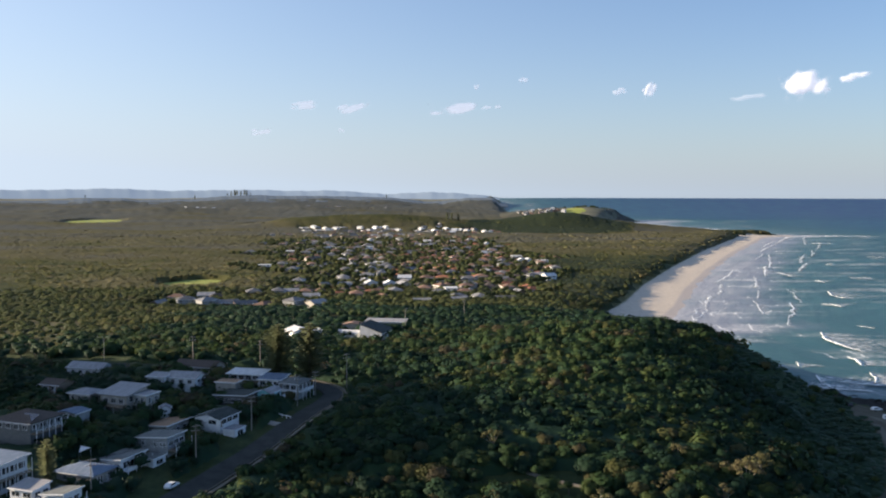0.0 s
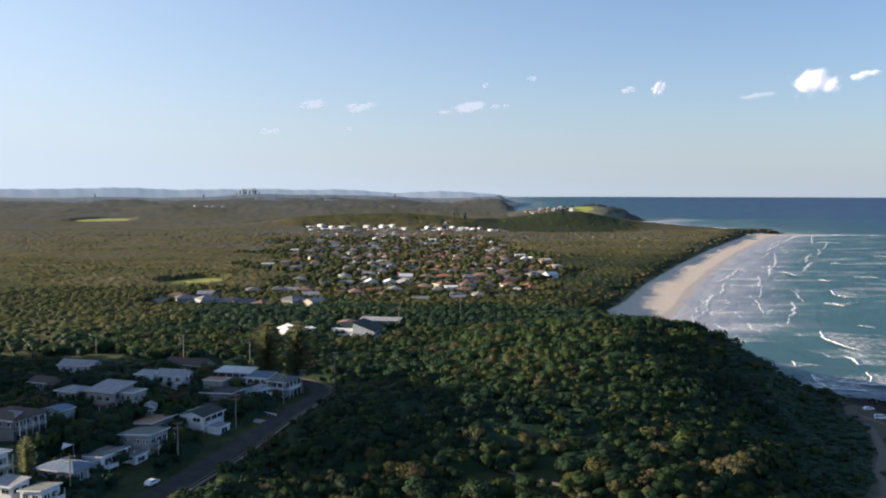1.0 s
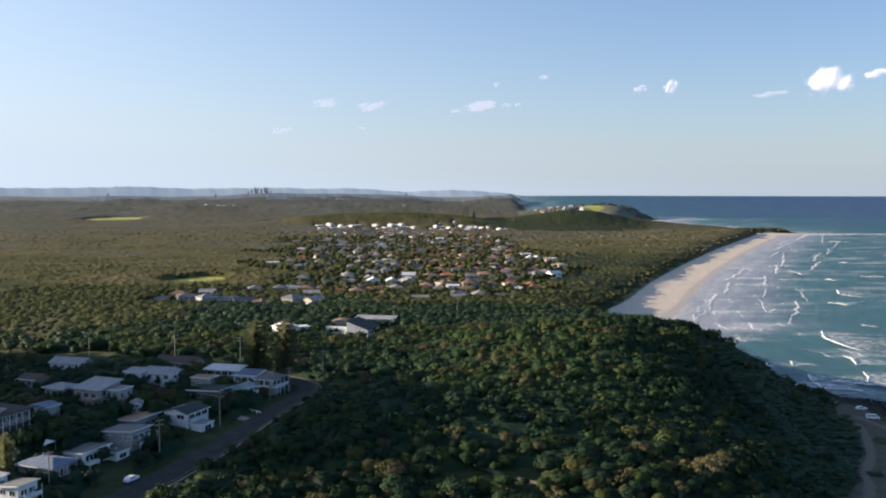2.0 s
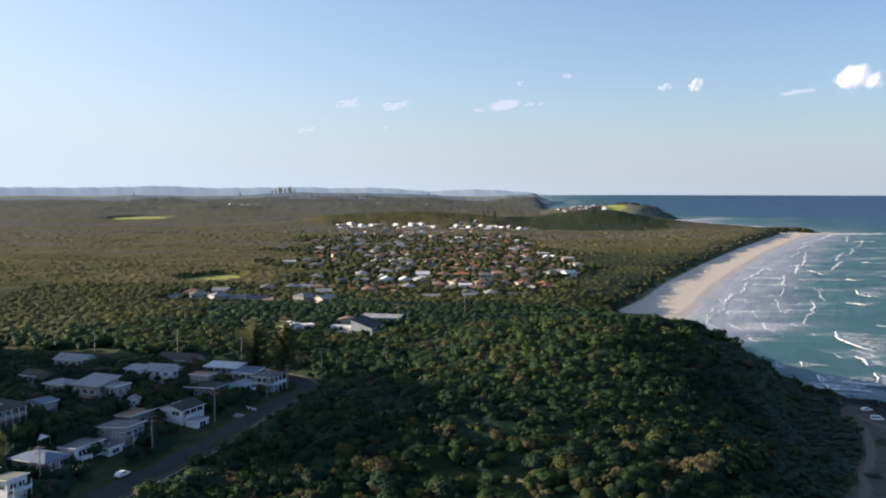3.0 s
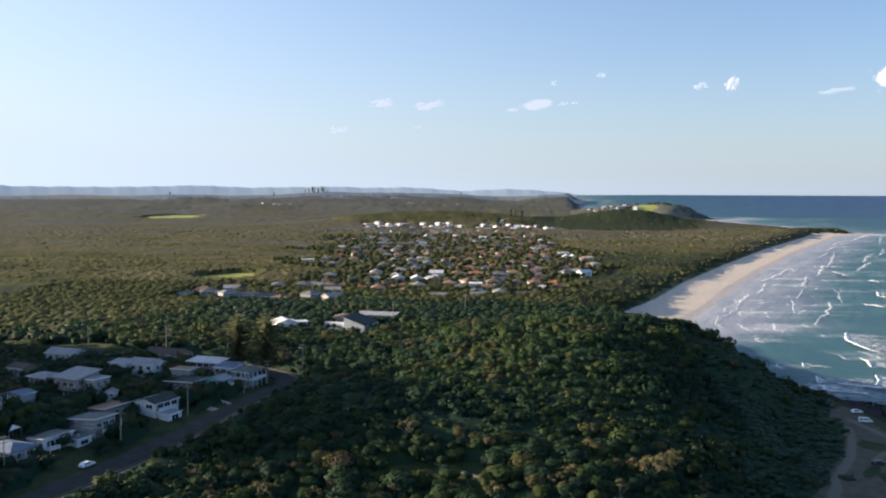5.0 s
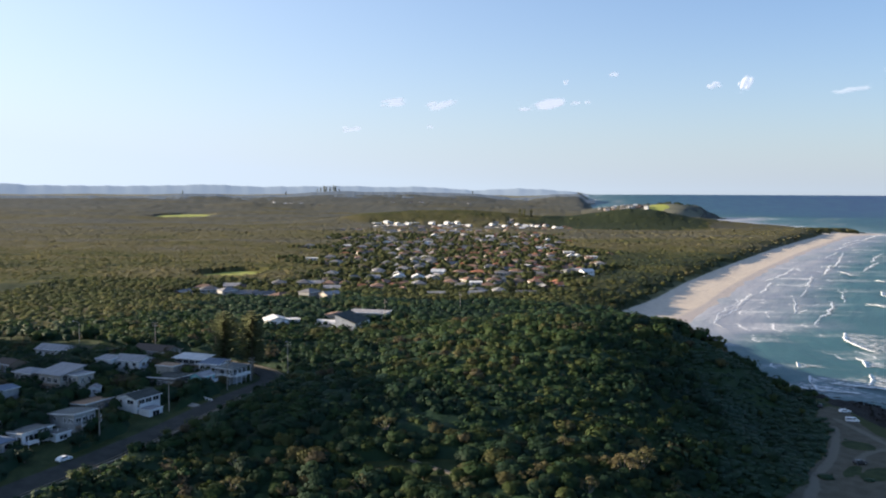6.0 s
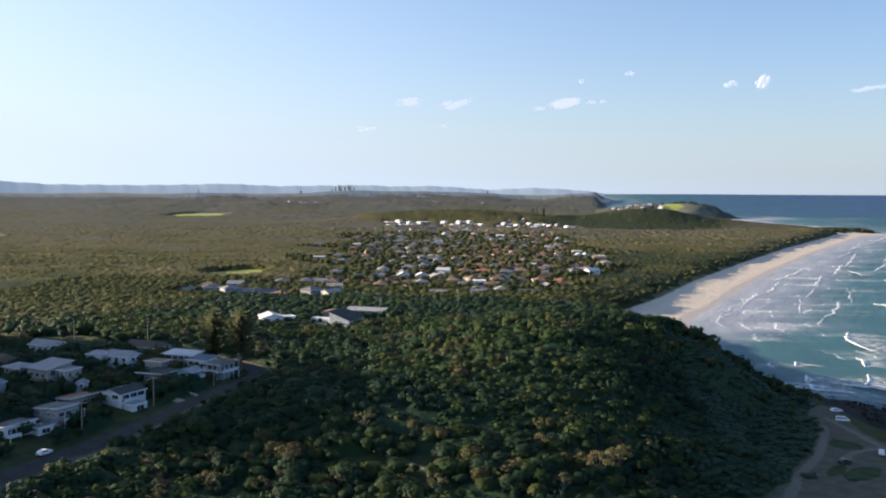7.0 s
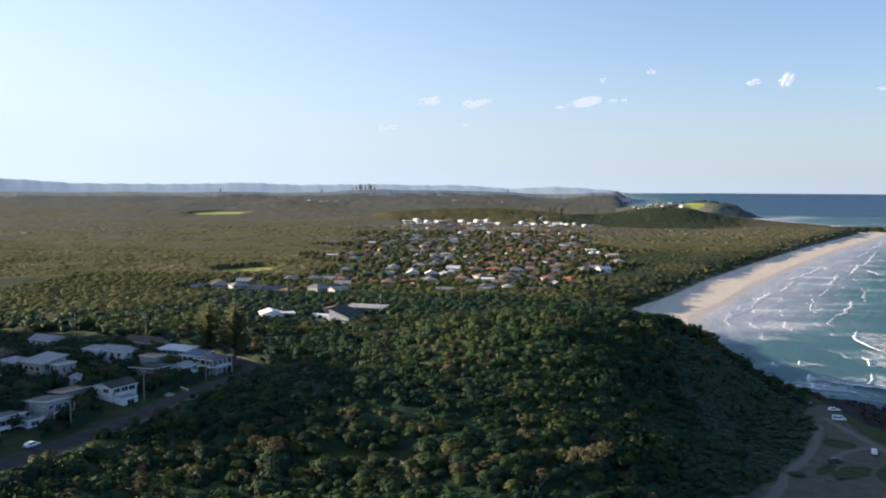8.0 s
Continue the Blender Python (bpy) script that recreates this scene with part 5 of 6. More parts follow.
# woods behind, thinning towards the town and the plain
X, Y = scatter(-330, 260, 440, 720, 5.2, 3, rfoot=2.0)
S2 = stand(X, Y, 2.0, 5.0, 1.5, 4, 0.05, 0.15, 0.6)
S2[:, 4] = np.maximum(S2[:, 4], canopy_level(S2[:, 0], S2[:, 1]) + 0.75 * S2[:, 3] + 1.0)
# woods round the hall: their shade is painted in as a darker tint
dark = (S2[:, 0] > -150 + wobble(S2[:, 0], S2[:, 1], 25) * 25) & (S2[:, 1] < 600 + wobble(S2[:, 0], S2[:, 1], 30) * 35)
forest("woods", "dense green woodland between street and town", S2[~dark], mid_shapes, m_woods)
S2[dark, 5] = np.clip(S2[dark, 5] - 0.16, 0, 1)
forest("woods", "green woodland round the hall, tinted dark for its shade", S2[dark], mid_shapes, m_scrub)
X, Y = scatter(-330, -100, 300, 440, 5.6, 13, rfoot=2.0)
forest("woods", "green woodland beside the street", stand(X, Y, 2.2, 4.8, 1.6, 14, 0.05, 0.17, 0.4), mid_shapes, m_scrub)
X, Y = scatter(-330, 190, 680, 1620, 6.9, 41, 0.95, rfoot=-2.6)
ok = (X > town_side(Y, -1) - 14) & (X < town_side(Y, 1) + 8)
forest("town_trees", "dark street and garden trees between the town houses", stand(X[ok], Y[ok], 2.6, 6.2, 1.6, 42, 0.0), plain_shapes, m_woods)


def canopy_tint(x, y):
    """How the forest's colour changes over the plain: dark behind the beach, olive inland. Shade on the knoll and
    grey-green haze far off are painted in.
    """
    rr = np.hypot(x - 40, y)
    # the knoll's shaded side, put into the tint
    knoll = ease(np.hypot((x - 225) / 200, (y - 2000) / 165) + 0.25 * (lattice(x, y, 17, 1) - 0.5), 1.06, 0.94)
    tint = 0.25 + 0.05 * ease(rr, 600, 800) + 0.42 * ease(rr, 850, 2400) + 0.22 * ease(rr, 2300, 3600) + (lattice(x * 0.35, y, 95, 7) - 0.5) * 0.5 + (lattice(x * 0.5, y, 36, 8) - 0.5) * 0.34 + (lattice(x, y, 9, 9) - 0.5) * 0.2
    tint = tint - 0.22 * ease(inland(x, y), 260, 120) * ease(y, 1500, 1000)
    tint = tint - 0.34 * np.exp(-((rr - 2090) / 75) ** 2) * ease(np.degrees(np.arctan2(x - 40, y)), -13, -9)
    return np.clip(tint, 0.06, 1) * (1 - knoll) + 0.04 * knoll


def canopy():
    """The closed forest of the plain and the hills: a sheet of rounded crowns at tree height that drops to the ground at clearings, houses and shore."""
    ang = np.radians(np.arange(-39, 22, 0.11))
    rad = 450 * np.exp(np.arange(0, math.log(4080 / 450), 0.0075))
    A, Rr = np.meshgrid(ang, rad, indexing="ij")
    x, y = 40 + np.sin(A) * Rr, np.cos(A) * Rr
    c = cover(x, y)
    ragged = lattice(x, y, 17, 1) - 0.5
    open_ground = np.maximum.reduce([c["field"], c["grass"], c["sand"], c["rock"], c["dirt"]])
    shore = inland(x, y) + 26 * ragged
    mask = (1 - ease(open_ground, 0.15, 0.5)) * np.where((y > 560) & (y < 2300), ease(shore, 50, 62), ease(shore, 14, 30)) * ease(Rr + 30 * ragged, 462, 482)
    town = ease(x - town_side(y, -1) + 30 * ragged, -6, 8) * ease(town_side(y, 1) + 30 * ragged - x, -4, 8) * ease(y, 1620, 1560)
    mask *= 1 - town
    for fx, fy, fr in FOOT:
        if fy > 420:
            mask *= ease(np.hypot(x - fx, y - fy), fr + 1, fr + 7)
    mask *= ease(np.hypot((x - 450) / 115, (y - 2870) / 115), 0.9, 1.05)
    mask *= ease(np.minimum(near_line(x, y, drive_line), near_line(x, y, road_line[-14:])), 5, 10)
    near, far = ease(Rr, 1350, 950), ease(Rr, 1700, 2500)
    crowns = 0
    for w, cell in ((near, 7.5), ((1 - near) * (1 - far), 14), (far, 27)):
        a, b = lattice(x, y, cell, 2), lattice(x + 40, y, cell * 0.55, 3)
        crowns = crowns + w * (0.16 * cell ** 0.85) * (1 - abs(2 * a - 1) + 0.5 * b)
    tall = canopy_level(x, y) + crowns * 1.1
    z = height(x, y) - 0.8 + mask * (tall + 0.8)
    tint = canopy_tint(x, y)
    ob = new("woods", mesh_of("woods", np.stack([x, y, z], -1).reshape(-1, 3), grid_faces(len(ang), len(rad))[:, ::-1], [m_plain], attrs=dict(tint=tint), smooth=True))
    tagged(ob, "olive forest stretching over the plain to the hazy hills", "trees", kind="stuff")


canopy()
# trees that rise out of it
X, Y = scatter(-800, 420, 690, 1350, 8.8, 5, 0.95, rfoot=1.0)
ok = ~((X > town_side(Y, -1) - 6) & (X < town_side(Y, 1) + 4))
T = stand(X[ok], Y[ok], 2.8, 6.4, 0.9, 6, 0.0, 0.15)
T[:, 4] = canopy_level(T[:, 0], T[:, 1]) + 0.62 * T[:, 3] + 0.8
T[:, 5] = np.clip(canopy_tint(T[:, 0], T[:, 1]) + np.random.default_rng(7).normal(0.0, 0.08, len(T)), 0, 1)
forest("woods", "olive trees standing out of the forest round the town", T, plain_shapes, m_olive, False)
X, Y = scatter(-1700, 800, 1350, 2600, 15, 8, 0.8, rfoot=1.0)
T = stand(X, Y, 4.5, 9.5, 0.92, 9, 0.0, 0.15)
T[:, 4] = canopy_level(T[:, 0], T[:, 1]) + 0.62 * T[:, 3] + 1.6
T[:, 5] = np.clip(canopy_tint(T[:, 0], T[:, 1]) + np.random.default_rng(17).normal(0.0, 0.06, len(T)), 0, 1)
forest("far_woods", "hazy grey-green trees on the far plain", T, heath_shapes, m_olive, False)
# the slope under the eye
g2 = np.random.default_rng(55)
X, Y = g2.uniform(-140, 190, 800), g2.uniform(-100, 172, 800)
ok = near_line(X, Y, road_line[::2]) > 8
forest("scrub", "coastal scrub on the near slope", stand(X[ok], Y[ok], 3.0, 5.0, 1.1, 56), mid_shapes, m_scrub)


# ---- Norfolk pines ----
def pine_mesh(seed, levels):
    """The boughs of a Norfolk pine of unit height: whorls of drooping sprays that shorten towards the tip."""
    g = np.random.default_rng(seed)
    V, Q = [], []
    for i in range(levels):
        u = i / levels
        z = 0.2 + 0.78 * u
        reach = 0.125 * (1 - u ** 3.5) ** 0.8 * (0.8 + 0.45 * u) * g.uniform(0.75, 1.15) + 0.008
        n = 7 if u < 0.8 else 5
        for k in range(n):
            a = math.tau * k / n + i * 0.7 + g.uniform(-0.15, 0.15)
            ca, sa = math.cos(a), math.sin(a)
            L = reach * g.uniform(0.8, 1.1)
            droop = -0.12 * L
            for s in range(4):
                t0, t1 = s / 4, (s + 1.25) / 4
                w = 0.02 * (1 - 0.45 * t0) * g.uniform(0.8, 1.2)
                tilt = g.uniform(-0.6, 0.6) * w
                b = len(V)
                for t, sd in ((t0, -1), (t0, 1), (t1, 0.8), (t1, -0.8)):
                    V.append((ca * L * t - sa * w * sd, sa * L * t + ca * w * sd, z + droop * t * (2 - t) + L * 0.25 * t * t + tilt * sd))
                Q += [(b, b + 1, b + 2), (b, b + 2, b + 3)]
                b = len(V)
                for t, sd in ((t0, -1), (t0, 1), (t1, 0.7), (t1, -0.7)):
                    V.append((ca * L * t, sa * L * t, z + droop * t * (2 - t) + L * 0.25 * t * t + sd * w * 0.6))
                Q += [(b, b + 1, b + 2), (b, b + 2, b + 3)]
    return mesh_of("foliage", np.array(V), np.array(Q), [m_pine])


pine_shapes = [pine_mesh(3, 25), pine_mesh(4, 24)]
bm = tube(bmesh.new(), (0, 0, -0.04), (0, 0, 0.99), 0.016, 0.002, 8)
pine_trunk = bpy.data.meshes.new("trunk")
bm.to_mesh(pine_trunk), bm.free()
pine_trunk.materials.append(m_bark)


def pine(x, y, tall, wide, i, label, group):
    root = new("pine_tree")
    root.matrix_basis = pose(x, y, ground_at(x, y))
    tagged(root, label, "pine tree", group)
    for nm, me in (("trunk", pine_trunk), ("foliage", pine_shapes[i % 2])):
        ob = new(nm, me)
        ob.parent = root
        ob.matrix_basis = Matrix.LocRotScale((0, 0, 0), Euler((0, 0, i * 1.3)), (tall * wide, tall * wide, tall))


for i, (x, y, tall, wide) in enumerate(((-62, 333, 24, 1.9), (-49.5, 329, 25.5, 1.9), (-98, 217, 16, 1.2), (-152, 297, 26, 1.4), (-163, 310, 25, 1.5))):
    pine(x, y, tall, wide, i, "tall dark Norfolk pine beside the street houses", "Norfolk pines by the street")
for i in range(11):
    x = -985 + i * 9.5 + (i % 3) * 5
    pine(x, 4080 + (i % 4) * 9, 19 + (i * 7 % 5) * 4, 1.2, i, "distant Norfolk pine on the ridge", "distant pines")
for i, (x, y) in enumerate(((10, 2070), (20, 2075), (36, 2072), (-1560, 3890), (-1130, 4060), (-265, 4190))):
    pine(x, y, 22, 1.3, i, "distant Norfolk pine on the ridge", "distant pines")

# ---- poles and street lamp ----
POLES = "power poles"


def power_pole(x, y, tall, turn, arms=2):
    root = new("power_pole")
    root.matrix_basis = pose(x, y, ground_at(x, y), 0, 0, turn)
    tagged(root, "weathered timber power pole with crossarms", "power pole", POLES)
    part("pole", tube(bmesh.new(), (0, 0, -0.5), (0, 0, tall), 0.2, 0.13, 10), m_polewood, root)
    for k in range(arms):
        z = tall - 0.5 - 1.3 * k
        part("crossarm", boxes((-1.25, 1.25, -0.24, -0.12, z - 0.07, z + 0.07)), m_timber, root)
        for u in (-1.1, -0.5, 0.5, 1.1):
            part("insulator", tube(bmesh.new(), (u, -0.18, z + 0.07), (u, -0.18, z + 0.3), 0.07, 0.05, 7), m_trim, root)
    FOOT.append((x, y, 1.0))


for x, y, tall, turn in ((-36, 331, 13, 20), (-73, 353, 12, 10), (12.8, 528, 13, 15), (-19, 450, 13, 10), (-70, 249, 11, 30), (-60, 276, 11, 30), (-50, 303, 11, 25), (-88, 219, 11, 30), (-101, 357, 12, 10), (-46, 318, 9, 25)):
    power_pole(x, y, tall, turn)


def cable(a, b):
    """A sagging power cable between two poles: each end x, y and pole height."""
    p, q = (Vector((x, y, ground_at(x, y) + t - 0.2)) for x, y, t in (a, b))
    side = Vector((q.y - p.y, p.x - q.x, 0)).normalized() * 0.035
    up = Vector((0, 0, 0.035))
    pts = [p.lerp(q, k / 10) - Vector((0, 0, 1.4 * 4 * (k / 10) * (1 - k / 10))) for k in range(11)]
    bm = bmesh.new()
    rings = [[bm.verts.new(c + d) for d in (side, up, -side, -up)] for c in pts]
    for r0, r1 in zip(rings, rings[1:]):
        for k in range(4):
            bm.faces.new((r0[k], r0[(k + 1) % 4], r1[(k + 1) % 4], r1[k]))
    bm.faces.new(rings[0][::-1]), bm.faces.new(rings[-1])
    me = bpy.data.meshes.new("power_cable")
    bm.to_mesh(me), bm.free()
    me.materials.append(m_rubber)
    tagged(new("power_cable", me), "thin black power cable between timber poles", "cable", "power cables")


for a, b in (((-36, 331, 13), (-73, 353, 12)), ((-73, 353, 12), (-101, 357, 12)), ((-36, 331, 13), (-50, 303, 11)), ((-50, 303, 11), (-60, 276, 11)), ((-60, 276, 11), (-70, 249, 11)), ((-70, 249, 11), (-88, 219, 11)), ((-19, 450, 13), (12.8, 528, 13)), ((-36, 331, 13), (-19, 450, 13))):
    cable(a, b)
root = new("street_lamp")
root.matrix_basis = pose(-142, 370, ground_at(-142, 370))
tagged(root, "grey steel street lamp with curved arm", "street lamp")
part("column", tube(bmesh.new(), (0, 0, -0.4), (0, 0, 9), 0.11, 0.07, 8), m_steel, root)
bm = tube(bmesh.new(), (0, 0, 9), (-0.7, 0, 9.7), 0.06, 0.05, 7)
tube(bm, (-0.7, 0, 9.7), (-2.2, 0, 9.8), 0.05, 0.04, 7)
part("arm", bm, m_steel, root)
part("lantern", boxes((-2.9, -2.1, -0.16, 0.16, 9.68, 9.86)), m_trim, root)
# the white barrier rail at the driveway
root = new("barrier_rail")
root.matrix_basis = pose(-52, 289, ground_at(-52, 289), 0, 0, -38)
tagged(root, "white timber barrier rail beside the street", "barrier")
part("rail", boxes((-3.2, 3.2, -0.06, 0.06, 0.7, 0.95)), m_trim, root)
for u in (-3, -1, 1, 3):
    part("post", boxes((u - 0.08, u + 0.08, -0.08, 0.08, -0.6, 0.98)), m_trim, root)
# a pale shade sail in a garden
root = new("shade_sail")
root.matrix_basis = pose(-99, 243, ground_at(-99, 243), 0, 0, 20)
tagged(root, "small white shade sail on steel posts", "shade sail")
bm = bmesh.new()
slab(bm, [(-1.6, -1.4, 2.3), (1.5, -1.2, 3.3), (1.2, 1.5, 2.5), (-1.2, 1.3, 3.4)], 0.03)
part("sail", bm, m_white, root)
for x, y, h in ((-1.65, -1.45, 2.4), (1.55, -1.25, 3.4), (1.25, 1.55, 2.6), (-1.25, 1.35, 3.5)):
    part("post", tube(bmesh.new(), (x, y, -0.5), (x, y, h), 0.05, 0.05, 6), m_steel, root)


# ---- vehicles ----
def body_mesh(profile, half, tuck):
    """A car body: a side profile drawn out across, its upper points drawn in."""
    bm = bmesh.new()
    L = [bm.verts.new((x, -half + tuck * max(0, z - 1.0), z)) for x, z in profile]
    R_ = [bm.verts.new((x, half - tuck * max(0, z - 1.0), z)) for x, z in profile]
    bm.faces.new(L), bm.faces.new(R_[::-1])
    for i in range(len(L)):
        j = (i + 1) % len(L)
        bm.faces.new((L[j], L[i], R_[i], R_[j]))
    bmesh.ops.bevel(bm, geom=list(bm.edges), offset=0.06, segments=2, affect="EDGES", profile=0.6)
    return bm


def vehicle(name, x, y, turn, paint, label, group="", lift=0.0):
    root = new(name)
    root.matrix_basis = pose(x, y, ground_at(x, y) + lift, 0, 0, turn)
    tagged(root, label, name, group)
    FOOT.append((x, y, 3.0))
    if name == "van":
        prof = [(-2.45, 0.4), (2.35, 0.4), (2.5, 0.75), (2.35, 1.05), (1.75, 1.25), (1.15, 1.95), (-2.4, 2.0), (-2.5, 1.2)]
        glass = [(1.15, 1.72, 1.3, 1.85), (0.1, 1.0, 1.3, 1.8), (-1.2, -0.1, 1.3, 1.8), (-2.3, -1.35, 1.3, 1.8)]
    elif name == "ute":
        prof = [(-2.5, 0.45), (2.45, 0.45), (2.55, 0.8), (2.4, 1.05), (1.3, 1.15), (0.7, 1.75), (-0.55, 1.78), (-0.75, 1.1), (-2.5, 1.08)]
        glass = [(0.7, 1.25, 1.2, 1.68), (0.1, 0.65, 1.18, 1.65), (-0.55, 0.0, 1.18, 1.65)]
    else:
        prof = [(-2.2, 0.38), (2.2, 0.38), (2.3, 0.7), (2.15, 0.95), (1.2, 1.05), (0.55, 1.55), (-1.5, 1.58), (-2.15, 1.05), (-2.25, 0.75)]
        glass = [(0.55, 1.1, 1.1, 1.5), (-0.4, 0.45, 1.08, 1.48), (-1.4, -0.5, 1.08, 1.48)]
    part("body", body_mesh(prof, 0.92, 0.22), paint, root)
    for k, (x0, x1, z0, z1) in enumerate(glass):
        if k == 0:
            bm = bmesh.new()
            slab(bm, [(x1 + 0.12, -0.66, z0 + 0.02), (x1 + 0.12, 0.66, z0 + 0.02), (x0 + 0.1, 0.6, z1), (x0 + 0.1, -0.6, z1)], 0.05)
            part("windscreen", bm, m_glass, root)
        else:
            for s in (-1, 1):
                yy = s * (0.92 - 0.22 * ((z0 + z1) / 2 - 1.0) + 0.015)
                part("side_window", boxes((x0, x1, yy - 0.03, yy + 0.03, z0, z1)), m_glass, root)
    for wx in (-1.5, 1.5):
        for s in (-1, 1):
            wheel = part("wheel", tube(bmesh.new(), (wx, s * 0.74, 0.34), (wx, s * 0.95, 0.34), 0.34, 0.34, 14), m_rubber, root)
            part("rim", tube(bmesh.new(), (wx, s * 0.955, 0.34), (wx, s * 0.965, 0.34), 0.2, 0.18, 10), m_steel, wheel)
    for s in (-1, 1):
        part("headlight", boxes((prof[2][0] - 0.12, prof[2][0] + 0.01, s * 0.62 - 0.17, s * 0.62 + 0.17, 0.72, 0.88)), m_trim, root)
    return root


vehicle("car", -71.8, 232, 72, m_carwhite, "small white car parked at the roadside")
vehicle("van", 182.6, 358.5, -5, m_carwhite, "white van parked on the dirt car park", "parked vehicles")
vehicle("car", 184.8, 374, 10, m_carwhite, "pale car parked at the edge of the car park", "parked vehicles")
vehicle("car", 178, 384, 80, m_cardark, "dark car with pale roof in the car park", "parked vehicles")
vehicle("ute", 182, 314.5, 75, m_carwhite, "white utility on the dirt car park", "parked vehicles")
vehicle("car", 166.5, 302.5, 20, m_cardark, "dark car on the dirt car park", "parked vehicles")

# ---- rocks on the shore ----
rock_shapes = []
for s in range(4):
    g = np.random.default_rng(200 + s)
    v, f = ico(1)
    rock_shapes.append(mesh_of("rock", v * g.uniform(0.6, 1.15, len(v))[:, None] * (1.2, 0.9, 0.6), f, [m_rock]))
g = np.random.default_rng(77)
for i in range(90):
    y = g.uniform(358, 412)
    x = 204 + g.uniform(-9, 9) + (y - 385) * 0.1
    s = g.uniform(0.5, 1.4)
    ob = new("rock", rock_shapes[i % 4])
    ob.matrix_basis = Matrix.LocRotScale((x, y, max(-0.3, ground_at(x, y)) + 0.12 * s), Euler(g.uniform(0, 6, 3)), (s, s, s * 0.7))
    tagged(ob, "black basalt boulder on the shore", "rock", "shore boulders")


# ---- surf ----
def surf(name, label, points, width, tall, seed, step=2.5, trail=1.0):
    """White water along a plan line: a ragged ridge that thins out at both ends and trails foam behind it."""
    line = spline(points, step)
    g = np.random.default_rng(seed)
    n = len(line)
    t = np.gradient(line, axis=0)
    t /= np.linalg.norm(t, axis=1)[:, None]
    side = np.stack([t[:, 1], -t[:, 0]], 1)
    u = np.linspace(0, 1, n)
    rough = np.convolve(g.normal(size=n + 8), np.ones(5) / 5, "same")[4:-4]
    fat = np.clip(np.sin(u * math.pi), 0.02, 1) ** 0.6 * width * np.clip(1 + rough * 0.9, 0.2, 2.2)
    up = np.clip(np.sin(u * math.pi), 0, 1) ** 0.6 * tall * np.clip(1 + rough * 0.7, 0.25, 2)
    drift = np.cumsum(rough) * 0.12 + width * (np.sin(u * 5 + seed) * 0.5 + np.sin(u * 13 + seed * 2) * 0.15) * (n > 30)
    line = line + side * (drift - drift.mean())[:, None]
    o = np.array([-0.6, -0.35, -0.12, 0.12, 0.4, 0.8, 1.3, 2.2, 3.6, 5.5])
    hz = np.array([0.0, 0.7, 1.0, 0.9, 0.6, 0.3, 0.12, 0.05, 0.0, 0.0])
    solid = np.array([0.0, 0.7, 1.0, 0.95, 0.75, 0.62, 0.54, 0.48, 0.34, 0.0])[None] * np.clip(np.sin(u * math.pi) * 2.2, 0.0, 1)[:, None]
    o = np.where(o > 1, 1 + (o - 1) * trail, o)
    P = line[:, None] + side[:, None] * (o[None] * fat[:, None] * g.uniform(0.9, 1.1, (n, 10)))[..., None]
    z = 0.42 + bowl(P[..., 0], P[..., 1]) + hz[None] * up[:, None] * g.uniform(0.85, 1.15, (n, 10))
    ob = new(name, mesh_of(name, np.concatenate([P, z[..., None]], -1).reshape(-1, 3), grid_faces(n, 10), [m_foam], attrs=dict(solid=solid), smooth=True))
    return tagged(ob, label, "surf", kind="structure")


# the lips of the wash along the beach, in broken scalloped lengths
g = np.random.default_rng(61)
for i in range(24):
    base = (14, 34, 58, 84, 112)[i % 5] + g.uniform(-7, 7)
    y0 = 600 + 1300 * ((i * 0.618) % 1.0) ** 1.35
    ys = np.linspace(y0, y0 + g.uniform(80, 160) * (0.5 + y0 / 900), 13)
    bend = base + 10 * abs(np.sin((ys - y0) / (55 + y0 / 12) + g.uniform(0, 3))) + g.normal(0, 0.9, 13)
    surf("foam_line", "thin broken line of white foam near the beach", list(zip(coast(ys) + bend, ys)), (0.55 + 0.5 * g.random()) * (0.6 + y0 / 1000), 0.25, 300 + i, 2.0, 0.8)
for i, pts in enumerate(([(745, 2010), (800, 1990), (880, 2000), (990, 1990)], [(560, 2420), (580, 2500), (570, 2620)], [(610, 2400), (640, 2480), (620, 2560)], [(690, 2250), (720, 2330), (700, 2420)], [(540, 2640), (530, 2720), (545, 2800)])):
    surf("foam_line", "distant line of white surf", pts, 6.0, 0.5, 340 + i)
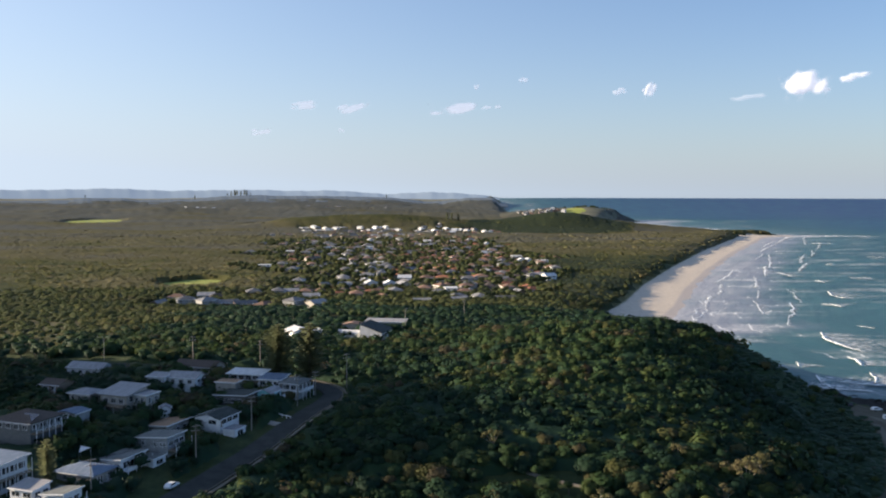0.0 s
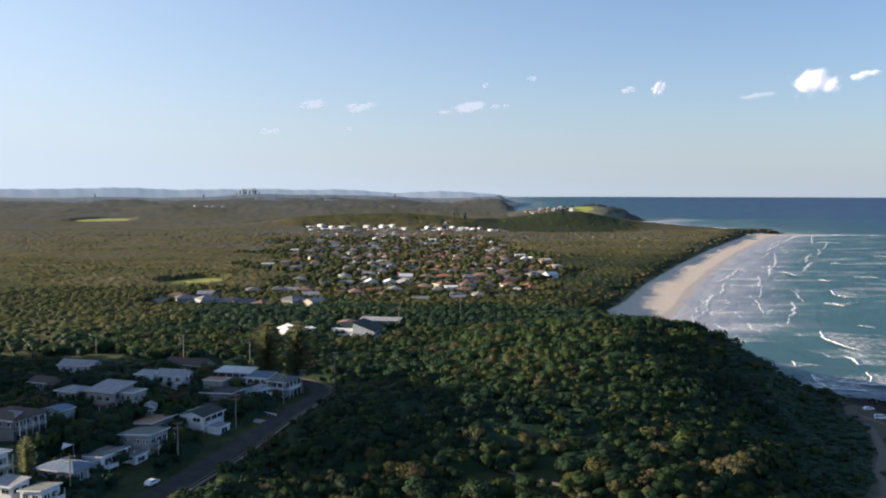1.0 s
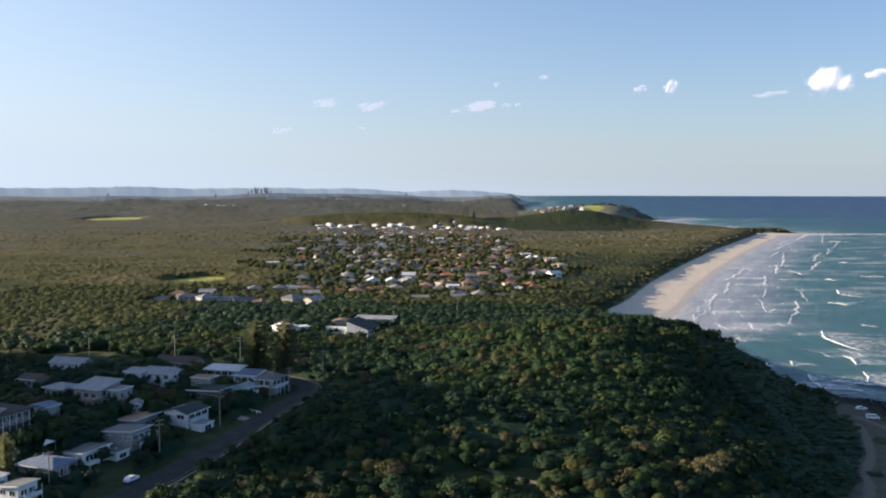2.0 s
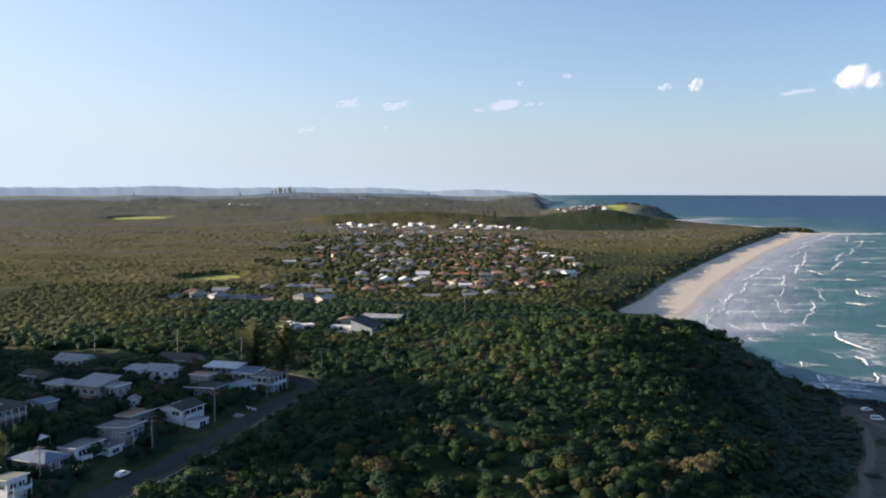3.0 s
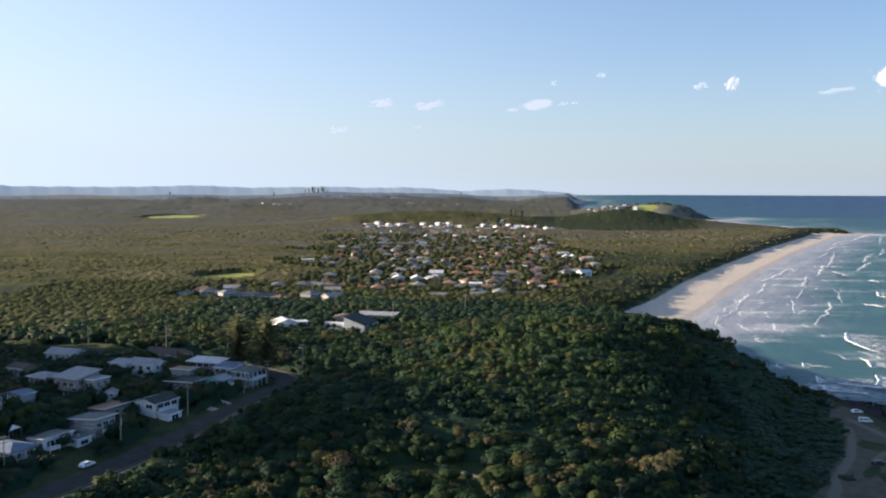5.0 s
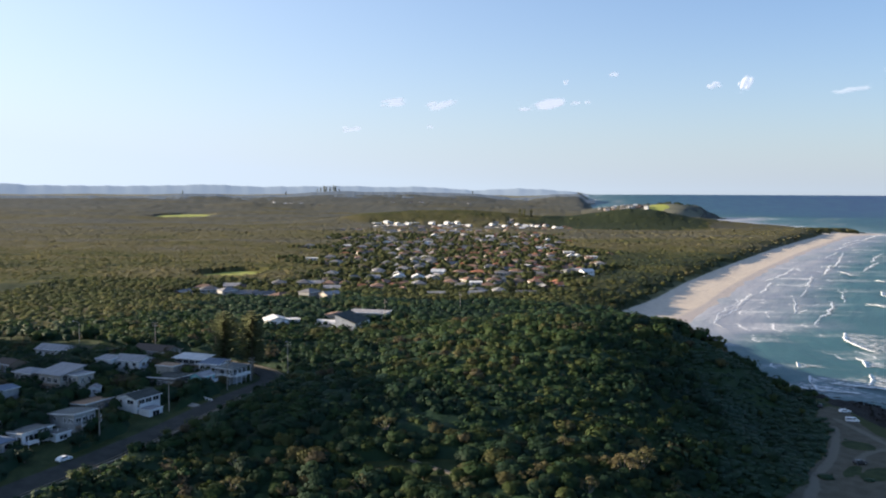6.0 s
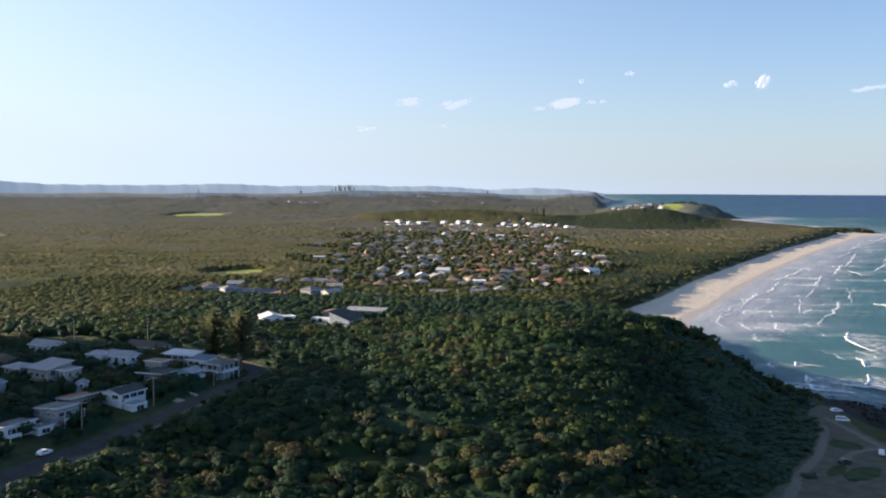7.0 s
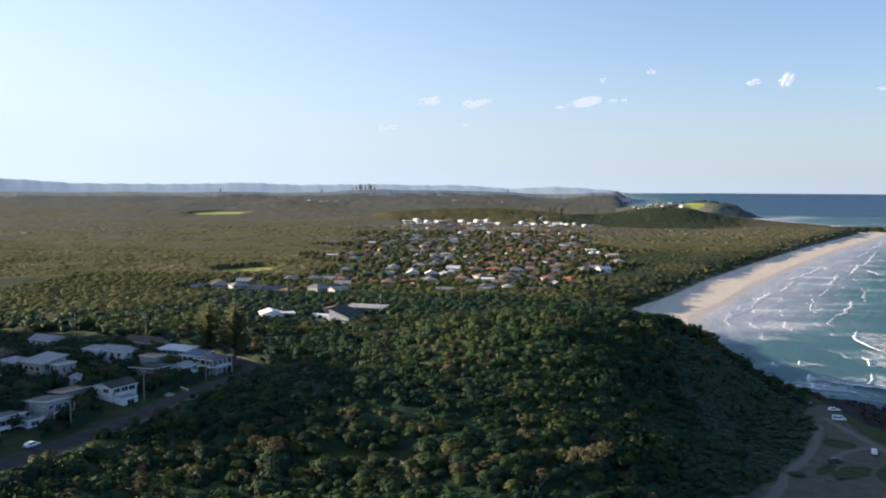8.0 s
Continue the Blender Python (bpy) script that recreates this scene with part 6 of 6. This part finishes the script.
BREAKERS = [
    ([(200, 500), (199, 493), (197, 486)], 2.2, 1.4, 2.0), ([(198, 468), (193, 450), (191, 433), (195, 424)], 2.4, 1.4, 3.0), ([(238, 518), (236, 503), (233, 488)], 2.8, 1.6, 3.0),
    ([(230, 474), (225, 458), (217, 442)], 2.6, 1.5, 3.0), ([(262, 616), (257, 598), (252, 575), (252, 548), (256, 528)], 4.2, 1.8, 4.5), ([(376, 870), (371, 850), (366, 828), (368, 803)], 3.4, 1.8, 4.0),
    ([(326, 768), (332, 758), (340, 748)], 3.0, 1.6, 4.0), ([(515, 1202), (523, 1196), (530, 1196)], 5, 2, 2.5), ([(405, 968), (410, 962), (414, 956)], 3.4, 1.6, 2.0), ([(405, 1085), (404, 1050), (400, 1015)], 3, 1.2, 2.5),
    ([(530, 1332), (538, 1324), (548, 1318)], 5, 1.5, 2.5), ([(280, 800), (272, 765), (262, 733), (250, 692)], 2.0, 1.0, 1.6), ([(640, 1345), (655, 1335), (665, 1330)], 5, 1.6, 2.5), ([(700, 1700), (720, 1690), (745, 1690)], 6, 2, 2.5),
    ([(214, 424), (203, 426), (192, 430), (181, 436), (172, 446)], 3.2, 1.2, 4.0), ([(232, 428), (222, 436), (212, 441), (200, 450)], 3.0, 1.2, 4.0),
    ([(460, 1010), (475, 1000), (488, 996)], 4, 1.4, 3.0), ([(300, 640), (304, 632), (308, 628)], 2, 1.0, 2.0)]
for i, (pts, w, h, trail) in enumerate(BREAKERS):
    surf("breaking_wave", "white breaking wave crest on the teal sea", pts[::-1] if pts[0][1] > pts[-1][1] else pts, w * 0.5, h * 0.5, 400 + i, 0.7, trail * 1.7)


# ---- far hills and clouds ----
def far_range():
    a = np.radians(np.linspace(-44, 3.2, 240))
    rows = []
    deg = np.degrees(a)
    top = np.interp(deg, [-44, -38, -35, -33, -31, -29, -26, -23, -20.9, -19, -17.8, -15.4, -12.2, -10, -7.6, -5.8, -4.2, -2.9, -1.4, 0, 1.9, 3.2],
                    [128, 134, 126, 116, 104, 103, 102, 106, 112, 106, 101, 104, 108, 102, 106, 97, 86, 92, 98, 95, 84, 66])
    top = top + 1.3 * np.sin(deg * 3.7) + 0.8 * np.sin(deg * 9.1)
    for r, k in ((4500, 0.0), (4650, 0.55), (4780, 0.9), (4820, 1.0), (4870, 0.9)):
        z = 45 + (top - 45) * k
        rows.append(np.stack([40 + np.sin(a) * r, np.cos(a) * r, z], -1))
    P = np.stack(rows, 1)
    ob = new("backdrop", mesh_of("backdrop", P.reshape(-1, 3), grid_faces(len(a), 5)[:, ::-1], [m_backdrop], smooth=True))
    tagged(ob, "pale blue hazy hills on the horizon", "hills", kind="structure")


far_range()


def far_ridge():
    """The wooded ridge below the far hills, with its bluff over the sea; its haze is painted on and glows faintly."""
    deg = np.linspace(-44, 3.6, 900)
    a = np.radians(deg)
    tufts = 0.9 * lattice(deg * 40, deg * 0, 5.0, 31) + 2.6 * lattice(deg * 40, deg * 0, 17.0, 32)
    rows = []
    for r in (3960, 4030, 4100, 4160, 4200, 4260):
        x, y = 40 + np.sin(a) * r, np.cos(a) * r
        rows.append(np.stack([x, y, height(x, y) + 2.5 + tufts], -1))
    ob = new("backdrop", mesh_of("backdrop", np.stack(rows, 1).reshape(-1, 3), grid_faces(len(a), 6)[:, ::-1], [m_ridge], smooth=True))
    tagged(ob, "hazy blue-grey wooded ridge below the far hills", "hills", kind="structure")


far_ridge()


def cloud(azimuth, up, wide, tall, seed, dense=1.0, slope=0.0):
    """A small fair-weather cloud, a lumpy swelling with ragged thin edges: where it stands and how large it is in degrees."""
    dist = 4850.0
    g = np.random.default_rng(seed)
    a, e = radians(azimuth), radians(up)
    c = Vector((33 + dist * math.sin(a) * math.cos(e), dist * math.cos(a) * math.cos(e), 96 + dist * math.sin(e)))
    W, H = dist * radians(wide) / 2 * 1.45, dist * radians(tall) / 2 * 1.4
    u, v = np.meshgrid(np.linspace(-1, 1, 41), np.linspace(-1, 1, 31), indexing="ij")
    q = np.zeros_like(u)
    for k in range(10):
        cx, cz, s = g.uniform(-0.55, 0.55), g.uniform(-0.4, 0.4), g.uniform(0.13, 0.34)
        q = 1 - (1 - q) * (1 - 0.75 * np.exp(-1.6 * (((u - cx) / s) ** 2 + ((v - cz) / (s * 1.2)) ** 2)))
    rim = np.clip(1.15 - np.maximum(abs(u), abs(v)) * 1.15, 0, 1)
    body = np.clip(q * 1.35 - 0.05, 0, 1.25) * np.clip(rim * 3, 0, 1) - 0.25 * (1 - np.clip(rim * 3, 0, 1))
    P = np.stack([u * W, -q * H * 0.15, v * H + slope * u * W], -1)
    ob = new("cloud", mesh_of("cloud", P.reshape(-1, 3), grid_faces(41, 31), [m_cloud], attrs=dict(body=body, dense=np.full(u.shape, min(1.0, 0.4 + 0.34 * dense))), smooth=True))
    ob.matrix_basis = pose(*c, 0, 0, -azimuth)
    ob.visible_shadow = False
    tagged(ob, "small white fair-weather cloud over the sea", "cloud", kind="structure")


def clouds():
    specs = [(21.66, 6.48, 2.70, 2.03, 2.2, 0.00), (12.50, 6.33, 0.95, 1.05, 0.8, 0.45), (10.73, 6.35, 1.02, 0.46, 0.5, 0.00), (18.2, 5.8, 2.4, 0.42, -0.3, 0.12), (0.27, 5.29, 2.82, 0.80, 1.2, 0.05), (2.34, 5.38, 0.65, 0.33, 0.4, 0.00), (3.05, 5.45, 0.43, 0.32, 0.3, 0.00), (1.76, 6.69, 0.36, 0.36, 0.3, 0.00), (4.69, 7.14, 0.57, 0.40, 0.4, 0.00), (-9.37, 5.41, 1.66, 0.65, 0.8, 0.10), (-6.14, 5.40, 1.96, 0.73, 0.7, 0.25), (-11.87, 3.75, 1.21, 0.43, 0.5, 0.05), (-6.90, 3.90, 0.51, 0.29, 0.3, 0.00), (24.15, 6.78, 1.54, 0.64, 0.7, 0.10)]
    for i, (az, up, w, h, dn, sl) in enumerate(specs):
        cloud(az, up, w, h, 500 + i, dn, sl)


clouds()
